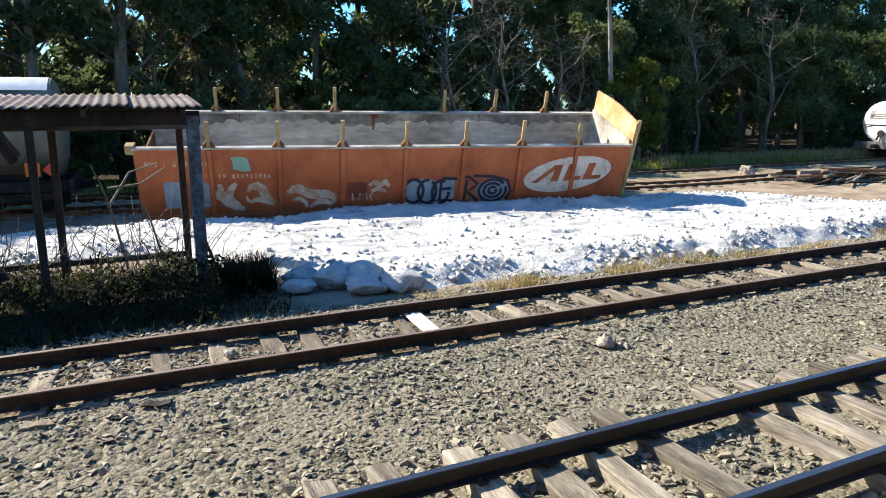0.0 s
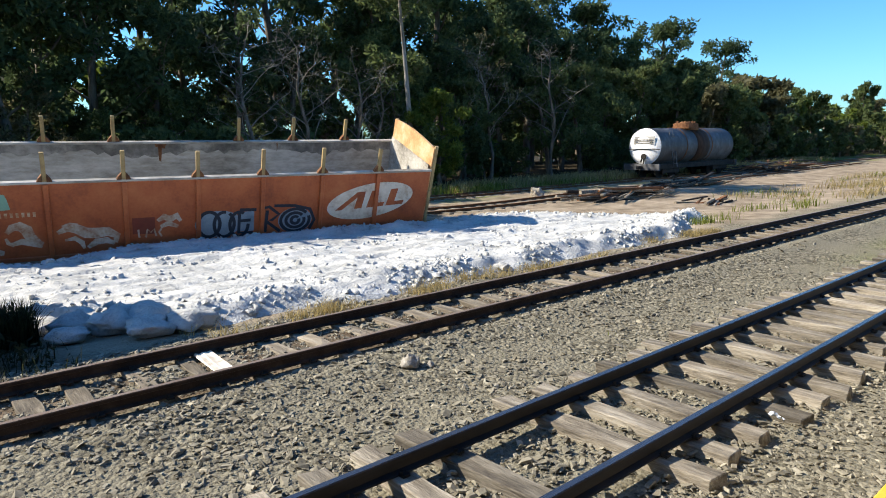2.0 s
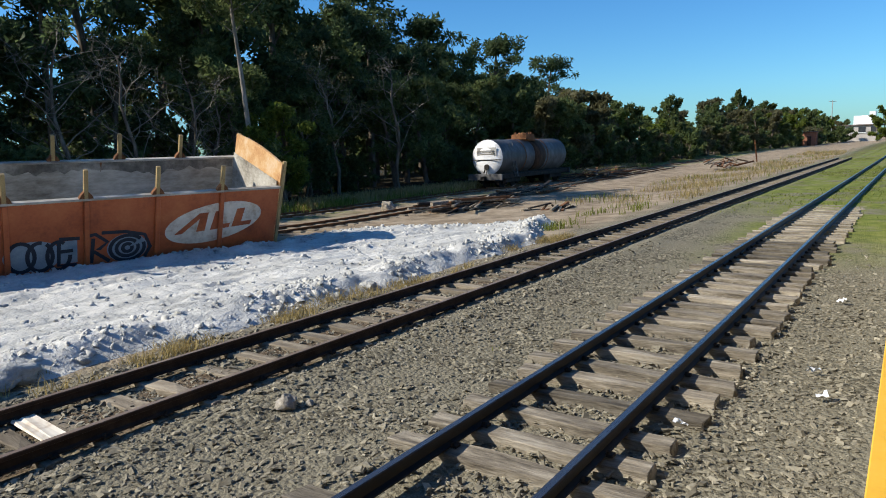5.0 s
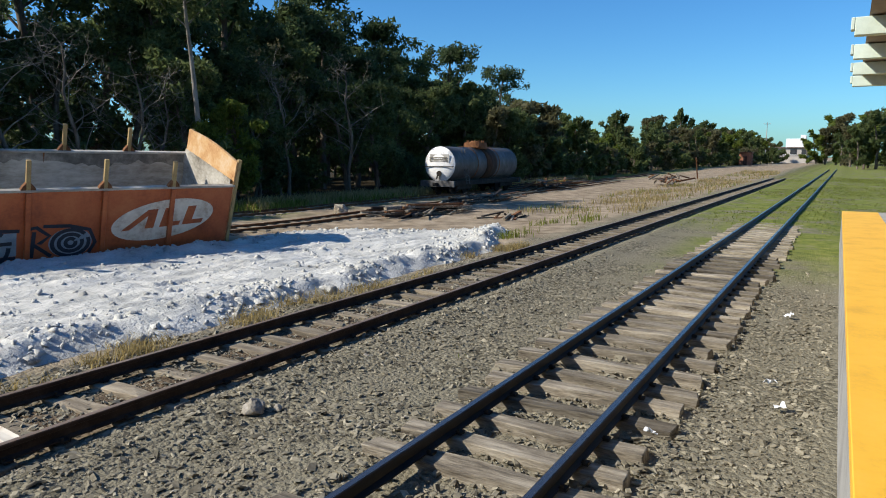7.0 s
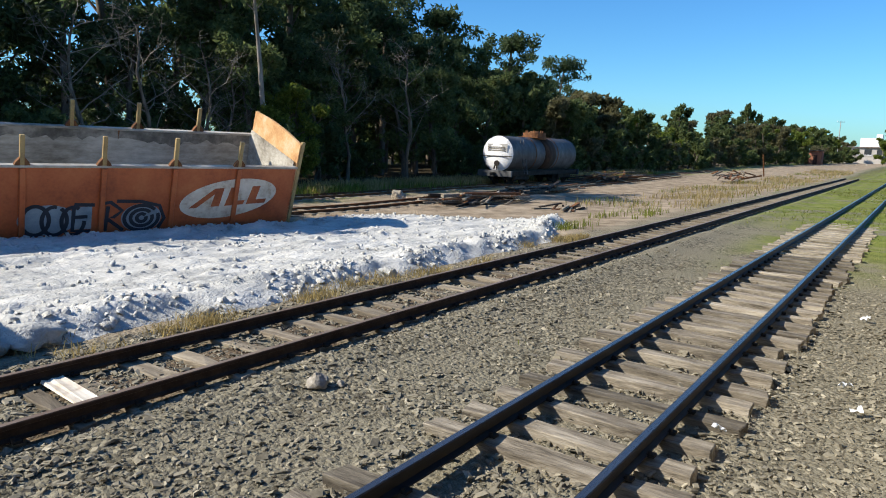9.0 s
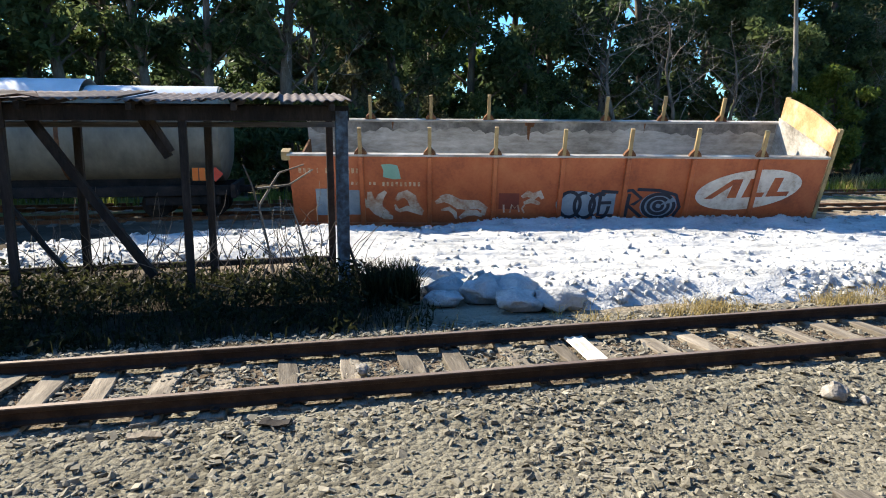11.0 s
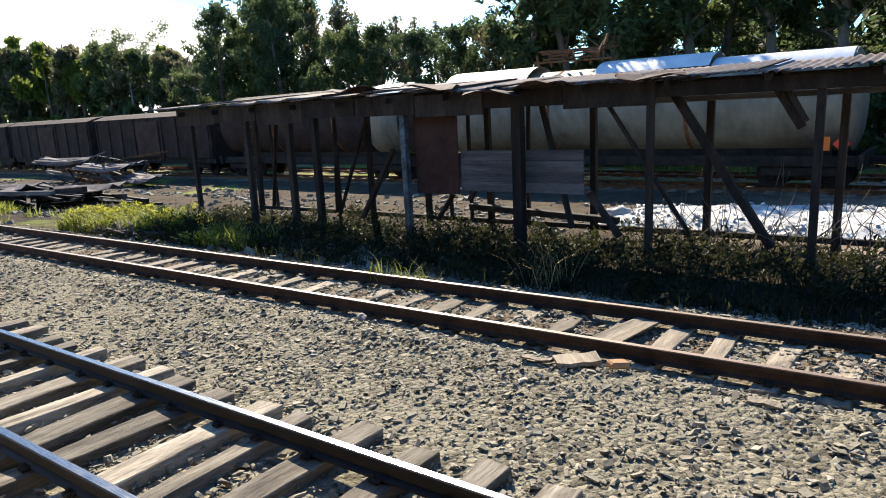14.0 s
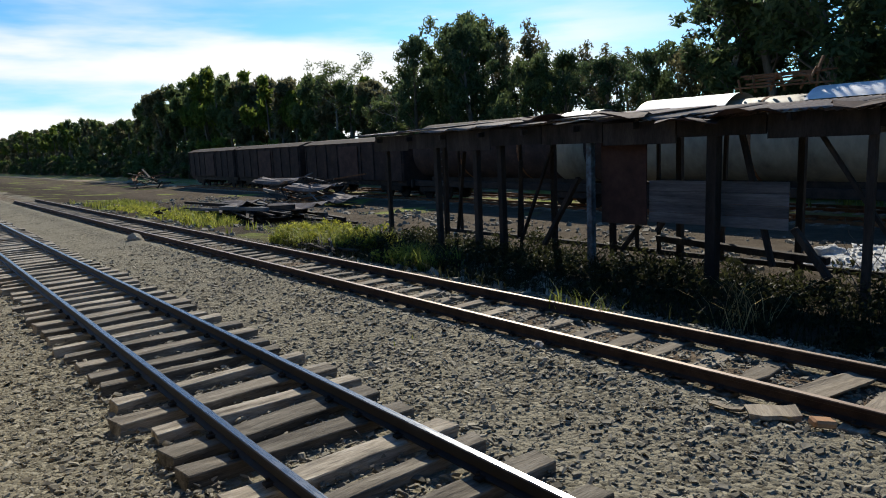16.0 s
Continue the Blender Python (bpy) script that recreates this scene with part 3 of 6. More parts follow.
    # the shed's shade, put into the ground colour under and before it
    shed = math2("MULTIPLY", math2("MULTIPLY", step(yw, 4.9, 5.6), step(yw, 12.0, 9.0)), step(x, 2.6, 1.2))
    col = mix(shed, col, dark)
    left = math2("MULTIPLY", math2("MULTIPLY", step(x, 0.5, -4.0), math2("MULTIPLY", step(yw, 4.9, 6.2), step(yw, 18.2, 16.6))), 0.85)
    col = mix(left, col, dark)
    bed = math2("MULTIPLY", math2("MULTIPLY", step(y, 3.45, 3.7), step(y, 4.85, 4.6)), step(noise_tex(1.6), 0.40, 0.55))
    col = mix(bed, col, ramp(noise_tex(5.0, 6), [(0.3, (0.07, 0.05, 0.033)), (0.7, (0.19, 0.145, 0.10))]))
    green_far = math2("MULTIPLY", step(xw, 12.5, 21), math2("MAXIMUM", step(y, 2.6, 1.4), math2("MULTIPLY", step(yw, 6.2, 3.0), step(xw, 19, 32))))
    col = mix(math2("MULTIPLY", green_far, step(noise_tex(0.7), 0.32, 0.54)), col, grass)
    green_back = math2("MULTIPLY", step(yw, 17.5, 20.5), step(noise_tex(0.6), 0.38, 0.55))
    col = mix(green_back, col, grass)
    green_left = math2("MULTIPLY", step(xw, -14, -20), step(noise_tex(0.3), 0.56, 0.64))
    col = mix(math2("MULTIPLY", green_left, step(yw, 5.0, 6.0)), col, grass)
    col = mix(step(y, 23.0, 26.0), col, litter)
    l.new(col, b.inputs["Base Color"])
    b.inputs["Roughness"].default_value = 0.95
    b.inputs["Specular IOR Level"].default_value = 0.04
    h = math2("ADD", math2("MULTIPLY", vor.outputs["Distance"], -1.0), math2("MULTIPLY", noise_tex(30, 4), 1.2))
    bp = n.new("ShaderNodeBump")
    bp.inputs["Strength"].default_value, bp.inputs["Distance"].default_value = 0.7, 0.03
    l.new(h, bp.inputs["Height"])
    l.new(bp.outputs[0], b.inputs["Normal"])
    return m


def graded(lo, near_lo, near_hi, hi, step, grow=1.18):
    """Grid lines, even in the near stretch and growing apart outside it."""
    mid = list(np.arange(near_lo, near_hi + 1e-6, step))
    out, s, v = [], step, near_hi
    while v < hi:
        s *= grow
        v += s
        out.append(min(v, hi))
    back, s, v = [], step, near_lo
    while v > lo:
        s *= grow
        v -= s
        back.append(max(v, lo))
    return np.array(back[::-1] + mid + out)


def grid_mesh(name, xs, ys, zfun, mat, keep=None, smooth=True, parent=None):
    X, Y = np.meshgrid(xs, ys)
    Z = zfun(X, Y)
    v = np.stack([X, Y, Z], -1).reshape(-1, 3)
    i = np.arange(len(v)).reshape(X.shape)
    f = np.stack([i[:-1, :-1], i[:-1, 1:], i[1:, 1:], i[1:, :-1]], -1).reshape(-1, 4)
    if keep is not None:
        f = f[keep(X, Y).reshape(-1)[f].any(1)]
        used, inv = np.unique(f, return_inverse=True)
        v, f = v[used], inv.reshape(-1, 4)
    return raw(name, v, f, mat, parent, smooth=smooth)


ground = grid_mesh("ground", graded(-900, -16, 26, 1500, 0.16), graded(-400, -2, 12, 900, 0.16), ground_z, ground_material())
tagged(ground, "grey gravel and brown dirt railway yard with grass patches", "ground", kind="structure")

salt = grid_mesh("salt_layer", np.arange(-9, 23, 0.07), np.arange(4.6, 16.6, 0.07), lambda x, y: ground_z(x, y) + salt_z(x, y)[0], "salt", lambda x, y: salt_z(x, y)[1] > -0.22)
tagged(salt, "thick layer of trampled white salt spread over the yard", "salt", kind="stuff")


def crumbs(name, n, place, size, mat, seed, flat=0.6, power=2.2, smooth=False):
    """Many small broken stones in one mesh: place(rng, n) gives x, y, z."""
    rng = np.random.RandomState(seed)
    p = place(rng, n)
    k = len(p)
    cube = np.array([(-1, -1, -1), (1, -1, -1), (1, 1, -1), (-1, 1, -1), (-1, -1, 1), (1, -1, 1), (1, 1, 1), (-1, 1, 1)], float) * 0.5
    faces = np.array([(4, 5, 6, 7), (0, 1, 5, 4), (1, 2, 6, 5), (2, 3, 7, 6), (3, 0, 4, 7)])
    s = size[0] + (size[1] - size[0]) * rng.rand(k) ** power
    v = cube[None] * (1 + 0.9 * (rng.rand(k, 8, 3) - 0.5)) * np.stack([s * rng.uniform(0.85, 1.6, k), s * rng.uniform(0.45, 0.95, k), s * flat * rng.uniform(0.6, 1.3, k)], -1)[:, None]
    top = rng.uniform(0.45, 0.95, (k, 1, 1))
    v[:, 4:, :2] *= top
    a, t1, t2 = rng.uniform(0, 2 * np.pi, k), rng.normal(0, 0.3, k), rng.normal(0, 0.3, k)
    ca, sa, c1, s1, c2, s2 = np.cos(a), np.sin(a), np.cos(t1), np.sin(t1), np.cos(t2), np.sin(t2)
    x, y, z = v[..., 0], v[..., 1], v[..., 2]
    y, z = y * c1[:, None] - z * s1[:, None], y * s1[:, None] + z * c1[:, None]
    x, z = x * c2[:, None] + z * s2[:, None], -x * s2[:, None] + z * c2[:, None]
    x, y = x * ca[:, None] - y * sa[:, None], x * sa[:, None] + y * ca[:, None]
    v = np.stack([x, y, z], -1) + p[:, None]
    f = (faces[None] + 8 * np.arange(k)[:, None, None]).reshape(-1, 4)
    return raw(name, v.reshape(-1, 3), f, mat, smooth=smooth)


def on_ballast(rng, n):
    x = rng.triangular(-19, 2.0, 16, n)
    y = rng.uniform(-1.55, 5.6, n)
    patch = waves(x, y, 5, 3, 0.18)
    keep = (rng.rand(n) < np.clip(0.68 - 0.55 * patch * (np.abs(y - 2.35) < 0.8), 0.08, 1))
    keep &= ~((np.abs(y - 0) < 0.06) | (np.abs(y - 1.06) < 0.06) | (np.abs(y - D2) < 0.05) | (np.abs(y - D2 - 1.06) < 0.05))
    x, y = x[keep], y[keep]
    lift = np.where((y > -0.6) & (y < 1.6), 0.035, 0.012) + np.where((y > D2) & (y < D2 + 1.06), 0.035 * smoothstep(-0.2, 0.5, waves(x, y, 6, 3, 0.4)), 0) 
    return np.stack([x, y, ground_z(x, y) + lift * rng.uniform(0.2, 1.2, len(x))], -1)


tagged(crumbs("ballast", 104000, on_ballast, (0.013, 0.07), "stone", 11, flat=0.27, power=3.4), "loose grey broken ballast stones between the tracks", "ballast", kind="stuff")


def on_salt(rng, n):
    x, y = rng.uniform(-7, 21, n), rng.uniform(5.2, 15, n)
    h, d = salt_z(x, y)
    edge = np.exp(-((d - 0.35) / 0.5) ** 2)
    keep = (d > 0.0) & (rng.rand(n) < 0.055 + 0.16 * smoothstep(0.1, 0.6, waves(x, y, 41, 3, 0.35)) + 0.95 * edge * smoothstep(-0.4, 0.3, waves(x, y, 42, 3, 0.5)))
    x, y, h = x[keep], y[keep], h[keep]
    return np.stack([x, y, ground_z(x, y) + h + 0.01], -1)


tagged(crumbs("salt_lumps", 62000, on_salt, (0.012, 0.125), "salt", 12, flat=0.6, power=5.5, smooth=True), "crumbled white salt lumps over the salt layer", "salt", kind="stuff")


def on_left_yard(rng, n):
    x, y = -5.5 - 36 * rng.rand(n) ** 1.3, rng.uniform(5.2, 14.5, n)
    keep = (rng.rand(n) < smoothstep(-0.5, 0.5, waves(x, y, 43, 4, 0.3))) & ~((x > -15) & (y > 7.8) & (y < 10))
    x, y = x[keep], y[keep]
    return np.stack([x, y, ground_z(x, y) + 0.01], -1)


tagged(crumbs("yard_stones", 9000, on_left_yard, (0.025, 0.19), "stone", 14, flat=0.6, power=3.2), "scattered stones and clods on the brown yard dirt", "stones", kind="stuff")

RAIL = [(-0.055, -0.125), (0.055, -0.125), (0.055, -0.113), (0.012, -0.10), (0.008, -0.045), (0.031, -0.034), (0.033, -0.006), (0.027, -0.0015), (-0.027, -0.0015), (-0.033, -0.006), (-0.031, -0.034), (-0.008, -0.045), (-0.012, -0.10), (-0.055, -0.113)]


def track(name, label, y0, x0, x1, rail_mat, top_mat, wood, spacing, phase, near, seed, wide, gaps=(), half=1.0, last=1e9):
    rng = random.Random(seed)
    t = thing(name, label, "railway track", kind="structure")
    for y in (y0, y0 + 1.06):
        r = part("rail", profile_x([(y + a, z) for a, z in RAIL], x0, x1), rail_mat, t)
        part("rail_head", box(x0, x1, y - 0.025, y + 0.025, -0.003, 0.0006), top_mat, r, "worn running surface")
    shapes = []
    for k in range(7):
        bm = box(-wide / 2 * rng.uniform(0.85, 1.1), wide / 2 * rng.uniform(0.85, 1.1), -half, half, -0.16, 0)
        bmesh.ops.subdivide_edges(bm, edges=[e for e in bm.edges if abs((e.verts[0].co - e.verts[1].co).y) > 1], cuts=4)
        for v in bm.verts:
            v.co += Vector((rng.uniform(-0.014, 0.014), rng.uniform(-0.03, 0.03) if abs(v.co.y) > half - 0.05 else 0, rng.uniform(-0.016, 0.006)))
        bmesh.ops.bevel(bm, geom=[e for e in bm.edges if e.is_boundary is False and e.calc_face_angle(0) > 1.0], offset=0.008, segments=1, affect="EDGES")
        me = bpy.data.meshes.new("sleeper")
        bm.to_mesh(me)
        bm.free()
        me.materials.append(M[wood])
        shapes.append(me)
    rest, spikes = bmesh.new(), bmesh.new()
    i = math.ceil((x0 - phase) / spacing)
    while phase + i * spacing < x1:
        if i in gaps or phase + i * spacing > last:
            i += 1
            continue
        x = phase + i * spacing + rng.uniform(-0.06, 0.06)
        m = pose(x, y0 + 0.53 + rng.uniform(-0.05, 0.05), -0.128 + rng.uniform(-0.012, 0.0), 0, 0, rng.uniform(-3.0, 3.0)) @ Matrix.Diagonal((rng.uniform(0.85, 1.15), rng.uniform(0.92, 1.06), 1, 1))
        if near[0] < x < near[1]:
            s = new("sleeper", rng.choice(shapes))
            s.parent, s.matrix_basis = t, m
            for y in (y0, y0 + 1.06):
                for side in (-1, 1):
                    box(x - 0.03, x + 0.03, y + side * 0.045, y + side * 0.10, -0.128, -0.108, 0.003, spikes)
                    tube((x + side * 0.02, y + side * 0.066, -0.125), (x + side * 0.02, y + side * 0.066, -0.085), 0.013, 0.016, 6, spikes)
        else:
            tmp = bmesh.new()
            tmp.from_mesh(shapes[i % 7])
            tmp.transform(m)
            join(rest, tmp)
        i += 1
    tagged(part("far_sleepers", rest, wood, t), kind="stuff")
    tagged(part("rail_spikes", spikes, "black_iron", t), kind="stuff")
    return t


track("track_1", "running track with polished black rails on old wooden sleepers", 0.0, -75, 130, "rail", "rail_top", "sleeper", 0.502, 5.26, (-11, 17), 1, 0.2, (-2,), 1.0, 26)
track("track_2", "rusty siding track with dusty wooden sleepers in ballast", D2, -46, 75, "rail_rust", "rail_rust_top", "sleeper_old", 0.505, 0.47, (-11, 17), 2, 0.19, (), 0.64)

# platform with its yellow edge, and the canopy over it
PLAT_Y, PLAT_Z = -1.735, 0.70
plat = thing("platform", "raised concrete station platform with a yellow painted edge", "platform", kind="structure")
part("platform_body", box(-40, 21.3, -9, PLAT_Y, -0.4, PLAT_Z - 0.004, 0.01), "concrete", plat)
part("edge_strip", box(-40, 21.3, PLAT_Y - 0.80, PLAT_Y + 0.004, PLAT_Z - 0.11, PLAT_Z, 0.006), "yellow", plat, "yellow painted safety edge")
plat.matrix_world = pose(0, 0, 0, 0, 0, 0.56)

# canopy over the platform
CAN_Z, CAN_Y = 3.95, -1.45
canopy = thing("canopy", "platform canopy with pale green painted rafters", "canopy", kind="structure")
part("canopy_roof", box(-14, 21.4, -9, CAN_Y - 0.22, CAN_Z + 0.20, CAN_Z + 0.235, 0.006), "canopy", canopy, "cream sheet roofing")
for k in range(13):
    x = 20.9 - 2.8 * k
    part("rafter", box(x - 0.09, x + 0.09, -9, CAN_Y - 0.05, CAN_Z - 0.08, CAN_Z + 0.18, 0.01), "mint", canopy)
    part("rafter_tail", box(x - 0.092, x + 0.092, CAN_Y - 0.05, CAN_Y, CAN_Z, CAN_Z + 0.18, 0.01), "mint", canopy)
for y in (-2.4, -4.2, -6.6):
    part("purlin", box(-14, 21.3, y - 0.05, y + 0.05, CAN_Z + 0.181, CAN_Z + 0.199), "mint", canopy)
for x in (-10, -3, 4, 11, 18):
    part("canopy_post", box(x - 0.09, x + 0.09, -6.69, -6.51, PLAT_Z - 0.004, CAN_Z - 0.08, 0.01), "mint", canopy)
tagged(part("station_wall", box(-40, 21, -9.3, -9.0, -0.4, 4.6), "house_wall"), "plain plastered station wall behind the platform", "wall", kind="structure")

# the older yard tracks behind the wagon
def yard_track(name, y_of, x0, x1, seed):
    t = thing(name, "old rusty yard track half sunk in dirt", "railway track", kind="structure")
    rng = random.Random(seed)
    for off in (0.0, 1.06):
        bm, rows = bmesh.new(), []
        for x in np.arange(x0, x1 + 0.1, 2.0):
            z = float(ground_z(np.array(x), np.array(y_of(x) + off))) + 0.115
            rows.append([bm.verts.new((x, y_of(x) + off + a, z + b)) for a, b in RAIL])
        k = len(RAIL)
        for a, b in zip(rows, rows[1:]):
            for i in range(k):
                bm.faces.new((a[i], a[(i + 1) % k], b[(i + 1) % k], b[i]))
        bmesh.ops.recalc_face_normals(bm, faces=bm.faces)
        part("rail", bm, "rust", t)
    bm = bmesh.new()
    x = x0
    while x < x1:
        y = y_of(x) + 0.53
        z = float(ground_z(np.array(x), np.array(y)))
        own = box(-0.11, 0.11, -1.0, 1.0, -0.1, 0.03, 0.01)
        own.transform(pose(x, y, z, rng.uniform(-1, 1), 0, rng.uniform(-4, 4)))
        join(bm, own)
        x += 0.62
    tagged(part("far_sleepers", bm, "sleeper_old", t), kind="stuff")
    return t


yard_track("track_3", lambda x: 15.2 + 0.045 * max(0, x - 18) + 0.11 * max(0, 18 - x) * (x > -2) + (2.2 if x <= -2 else 0), -60, 66, 5)
yard_track("track_4", lambda x: 19.35 + 0.004 * x + 0.05 * max(0, 14 - x) * (x > -10) + (1.2 if x <= -10 else 0), -60, 90, 6)


# ---- orange open wagon, tipped on the yard ----
WL, WW, WH = 12.935, 2.70, 1.95                   # length, width, side height
WAGON = Matrix.Translation((0.483, 15.092, 1.37)) @ Matrix.Rotation(radians(-12.4), 4, "Z") @ Matrix.Rotation(radians(0.4), 4, "Y") @ Matrix.Rotation(radians(18.5), 4, "X")
# local: x along the wagon, y across (0 at the near side), z = 0 at the near top edge


def arc(cx, cz, rx, rz, a0, a1, n=24):
    return [(cx + rx * math.cos(radians(a0 + (a1 - a0) * i / n)), -0.0, cz + rz * math.sin(radians(a0 + (a1 - a0) * i / n))) for i in range(n + 1)]


def plate(points, thick=0.006, lift=0.004):
    """A flat painted shape on the near side."""
    bm = bmesh.new()
    f = bm.faces.new([bm.verts.new((x, -lift, z)) for x, z in points])
    bmesh.ops.recalc_face_normals(bm, faces=[f])
    if f.normal.y > 0:
        f.normal_flip()
    return bm


def strokes(lines, width, lift):
    bm = bmesh.new()
    for pts in lines:
        ribbon([(x, 0, z) for x, z in pts], width, (0, -1, 0), bm, lift, 0)
    return bm


def open_wagon():
    w = thing("open_wagon", "faded orange open goods wagon with graffiti, tipped over in salt", "goods wagon", WAGON)
    part("near_side", box(0, WL, 0, 0.06, -WH, -0.03, 0.006), "orange", w, "faded orange steel side with graffiti")
    part("far_side", box(0, WL, WW - 0.06, WW, -WH, -0.03, 0.006), "wagon_in", w, "dusty grey inner side")
    # unseen grey panel, added so the near side bounces less orange light inside
    part("inner_liner", box(0.06, WL - 0.07, 0.064, 0.075, -WH + 0.1, -0.05), "wagon_in", w, "added grey panel that keeps orange bounce off the far side")
    part("floor_plate", box(0.05, WL - 0.05, 0.06, WW - 0.06, -WH, -WH + 0.12), "wagon_in", w)
    part("top_rail", box(-0.02, WL + 0.02, -0.05, 0.09, -0.035, 0.02, 0.008), "wagon_in", w, "pale worn top rail")
    part("top_rail", box(-0.02, WL + 0.02, WW - 0.09, WW + 0.05, -0.035, 0.02, 0.008), "wagon_in", w, "pale worn top rail")
    part("bottom_rail", box(0.02, WL - 0.02, -0.05, 0.0, -WH, -WH + 0.16, 0.01), "orange", w)
    # tall end panel with a curved top, leaning outwards
    bm = bmesh.new()
    outline = [(0, -WH), (WW, -WH)]
    for i in range(13):
        u = 1 - i / 12
        outline.append((u * WW, 0.66 + 0.10 * math.sin(u * math.pi * 0.9) - 0.02 * (1 - u)))
    for k, x in enumerate((WL - 0.06, WL)):
        bm.faces.new([bm.verts.new((x + 0.10 * max(0, z), y, z)) for y, z in outline])
    bm.verts.ensure_lookup_table()
    k = len(outline)
    for i in range(k):
        j = (i + 1) % k
        bm.faces.new((bm.verts[i], bm.verts[j], bm.verts[k + j], bm.verts[k + i]))
    bmesh.ops.recalc_face_normals(bm, faces=bm.faces)
    part("end_panel", bm, "orange_light", w, "tall sun-bleached orange end panel")
    part("end_liner", box(WL - 0.075, WL - 0.064, 0.07, WW - 0.07, -WH + 0.1, 0.15), "wagon_in", w, "scuffed pale lower lining")
    for y in (0.02, WW - 0.02):
        part("end_post", beam((WL + 0.02, y, -WH), (WL + 0.09, y, 0.70), 0.09, 0.09), "yellow_post", w)
    # broken low end, part of the sheet missing
    bm = box(0.0, 0.06, 0.05, WW - 0.05, -WH, -0.55, 0.006)
    part("end_panel", bm, "rust", w, "rusted low end panel")
    part("end_bracket", box(-0.16, 0.05, -0.02, 0.25, -0.16, 0.06, 0.01), "yellow_post", w)
    # ribs and stakes
    rib_x = [1.73, 3.375, 4.95, 6.575, 8.14, 9.705, 11.305]
    for i, x in enumerate(rib_x):
        for y, side in ((0.0, -1), (WW, 1)):
            part("rib", box(x - 0.055, x + 0.055, min(y, y + side * 0.08), max(y, y + side * 0.08), -WH + 0.02, -0.04, 0.012), "orange", w)
            if side == 1 and i == 3:
                continue
            stake = part("stake", box(x - 0.045, x + 0.045, y - 0.04, y + 0.045, -0.10, 0.66 + 0.02 * (i % 3), 0.008), "yellow_post", w, "faded yellow upright stake")
            bm = bmesh.new()
            for s in (-1, 1):
                own = bmesh.new()
                a = [own.verts.new(p) for p in ((x + s * 0.045, y - 0.05, 0.02), (x + s * 0.15, y - 0.05, 0.02), (x + s * 0.12, y - 0.05, 0.09), (x + s * 0.045, y - 0.05, 0.18))]
                b = [own.verts.new(v.co + Vector((0, 0.1, 0))) for v in a]
                own.faces.new(a)
                own.faces.new(b[::-1])
                for q in range(4):
                    own.faces.new((a[q], a[(q + 1) % 4], b[(q + 1) % 4], b[q]))
                bmesh.ops.recalc_face_normals(own, faces=own.faces)
                join(bm, own)
            part("stake_bracket", bm, "rust", stake, "rusty triangular bracket")
    # grime with a ragged lower edge, and rust streaks, along the inner far side
    gr = random.Random(14)
    top, low = [], []
    for k in range(81):
        x = 0.1 + (WL - 0.2) * k / 80
        top.append((x, WW - 0.066, -0.037))
        low.append((x, WW - 0.066, -0.22 - 0.10 * math.sin(k * 0.31) * math.sin(k * 0.11 + 1) - gr.uniform(0, 0.16)))
    bm = bmesh.new()
    tops, lows = [bm.verts.new(p) for p in top], [bm.verts.new(p) for p in low]
    for k in range(80):
        bm.faces.new((tops[k], lows[k], lows[k + 1], tops[k + 1]))
    part("grime_band", bm, "grime", w, "dark ragged grime along the inner side")
    for x0, x1, z in ((5.92, 6.22, -0.12), (6.0, 6.12, -0.5), (2.3, 2.36, -0.3), (9.2, 9.25, -0.26)):
        bm = bmesh.new()
        bm.faces.new([bm.verts.new(p) for p in ((x0, WW - 0.072, -0.02), (x0 + 0.03, WW - 0.072, z), (x1 - 0.04, WW - 0.072, z - 0.05), (x1, WW - 0.072, -0.02))])
        part("rust_patch", bm, "rust", w, "rust streak on the inner side")
    # underframe, mostly sunk in the salt
    part("sill_beam", box(0.3, WL - 0.3, 0.35, 0.55, -WH - 0.28, -WH), "black_iron", w)
    part("sill_beam", box(0.3, WL - 0.3, WW - 0.55, WW - 0.35, -WH - 0.28, -WH), "black_iron", w)
    for x in np.arange(0.6, 6.5, 0.62):
        part("rivet_bracket", box(x - 0.05, x + 0.05, 0.02, 0.12, -WH - 0.10, -WH, 0.01), "black_iron", w)
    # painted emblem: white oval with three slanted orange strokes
    ox, oz, orx, orz = 11.175, -0.85, 1.26, 0.53
    oval = [(ox + orx * math.cos(a) + 0.16 * math.sin(a), oz + orz * math.sin(a) + 0.10 * math.cos(a)) for a in np.linspace(0, 2 * math.pi, 48, endpoint=False)]
    part("emblem", plate(oval, lift=0.004), "white_paint", w, "white painted oval emblem")
    def slant(x, z):
        return (ox + x + 0.34 * z, oz + z + 0.05 * x)
    shapes = [[(-0.98, -0.2), (-0.78, -0.2), (-0.46, 0.14), (-0.42, -0.2), (-0.20, -0.2), (-0.28, 0.30), (-0.52, 0.30)],
              [(-0.06, -0.2), (0.44, -0.2), (0.44, -0.08), (0.16, -0.08), (0.12, 0.30), (-0.10, 0.30)],
              [(0.52, -0.2), (1.04, -0.2), (1.04, -0.08), (0.74, -0.08), (0.70, 0.30), (0.48, 0.30)]]
    for s in shapes:
        part("emblem_stroke", plate([slant(x, z) for x, z in s], lift=0.008), "orange", w)
    # blue-black graffiti
    gx, gz, gs = 6.435, -1.27, 0.88
    loops = [[(x, z) for x, _, z in arc(gx + 0.45 + 0.42 * k, gz - 0.02 * k, 0.30 - 0.02 * k, 0.34, 100 - 20 * k, 480 - 60 * k)] for k in range(3)]
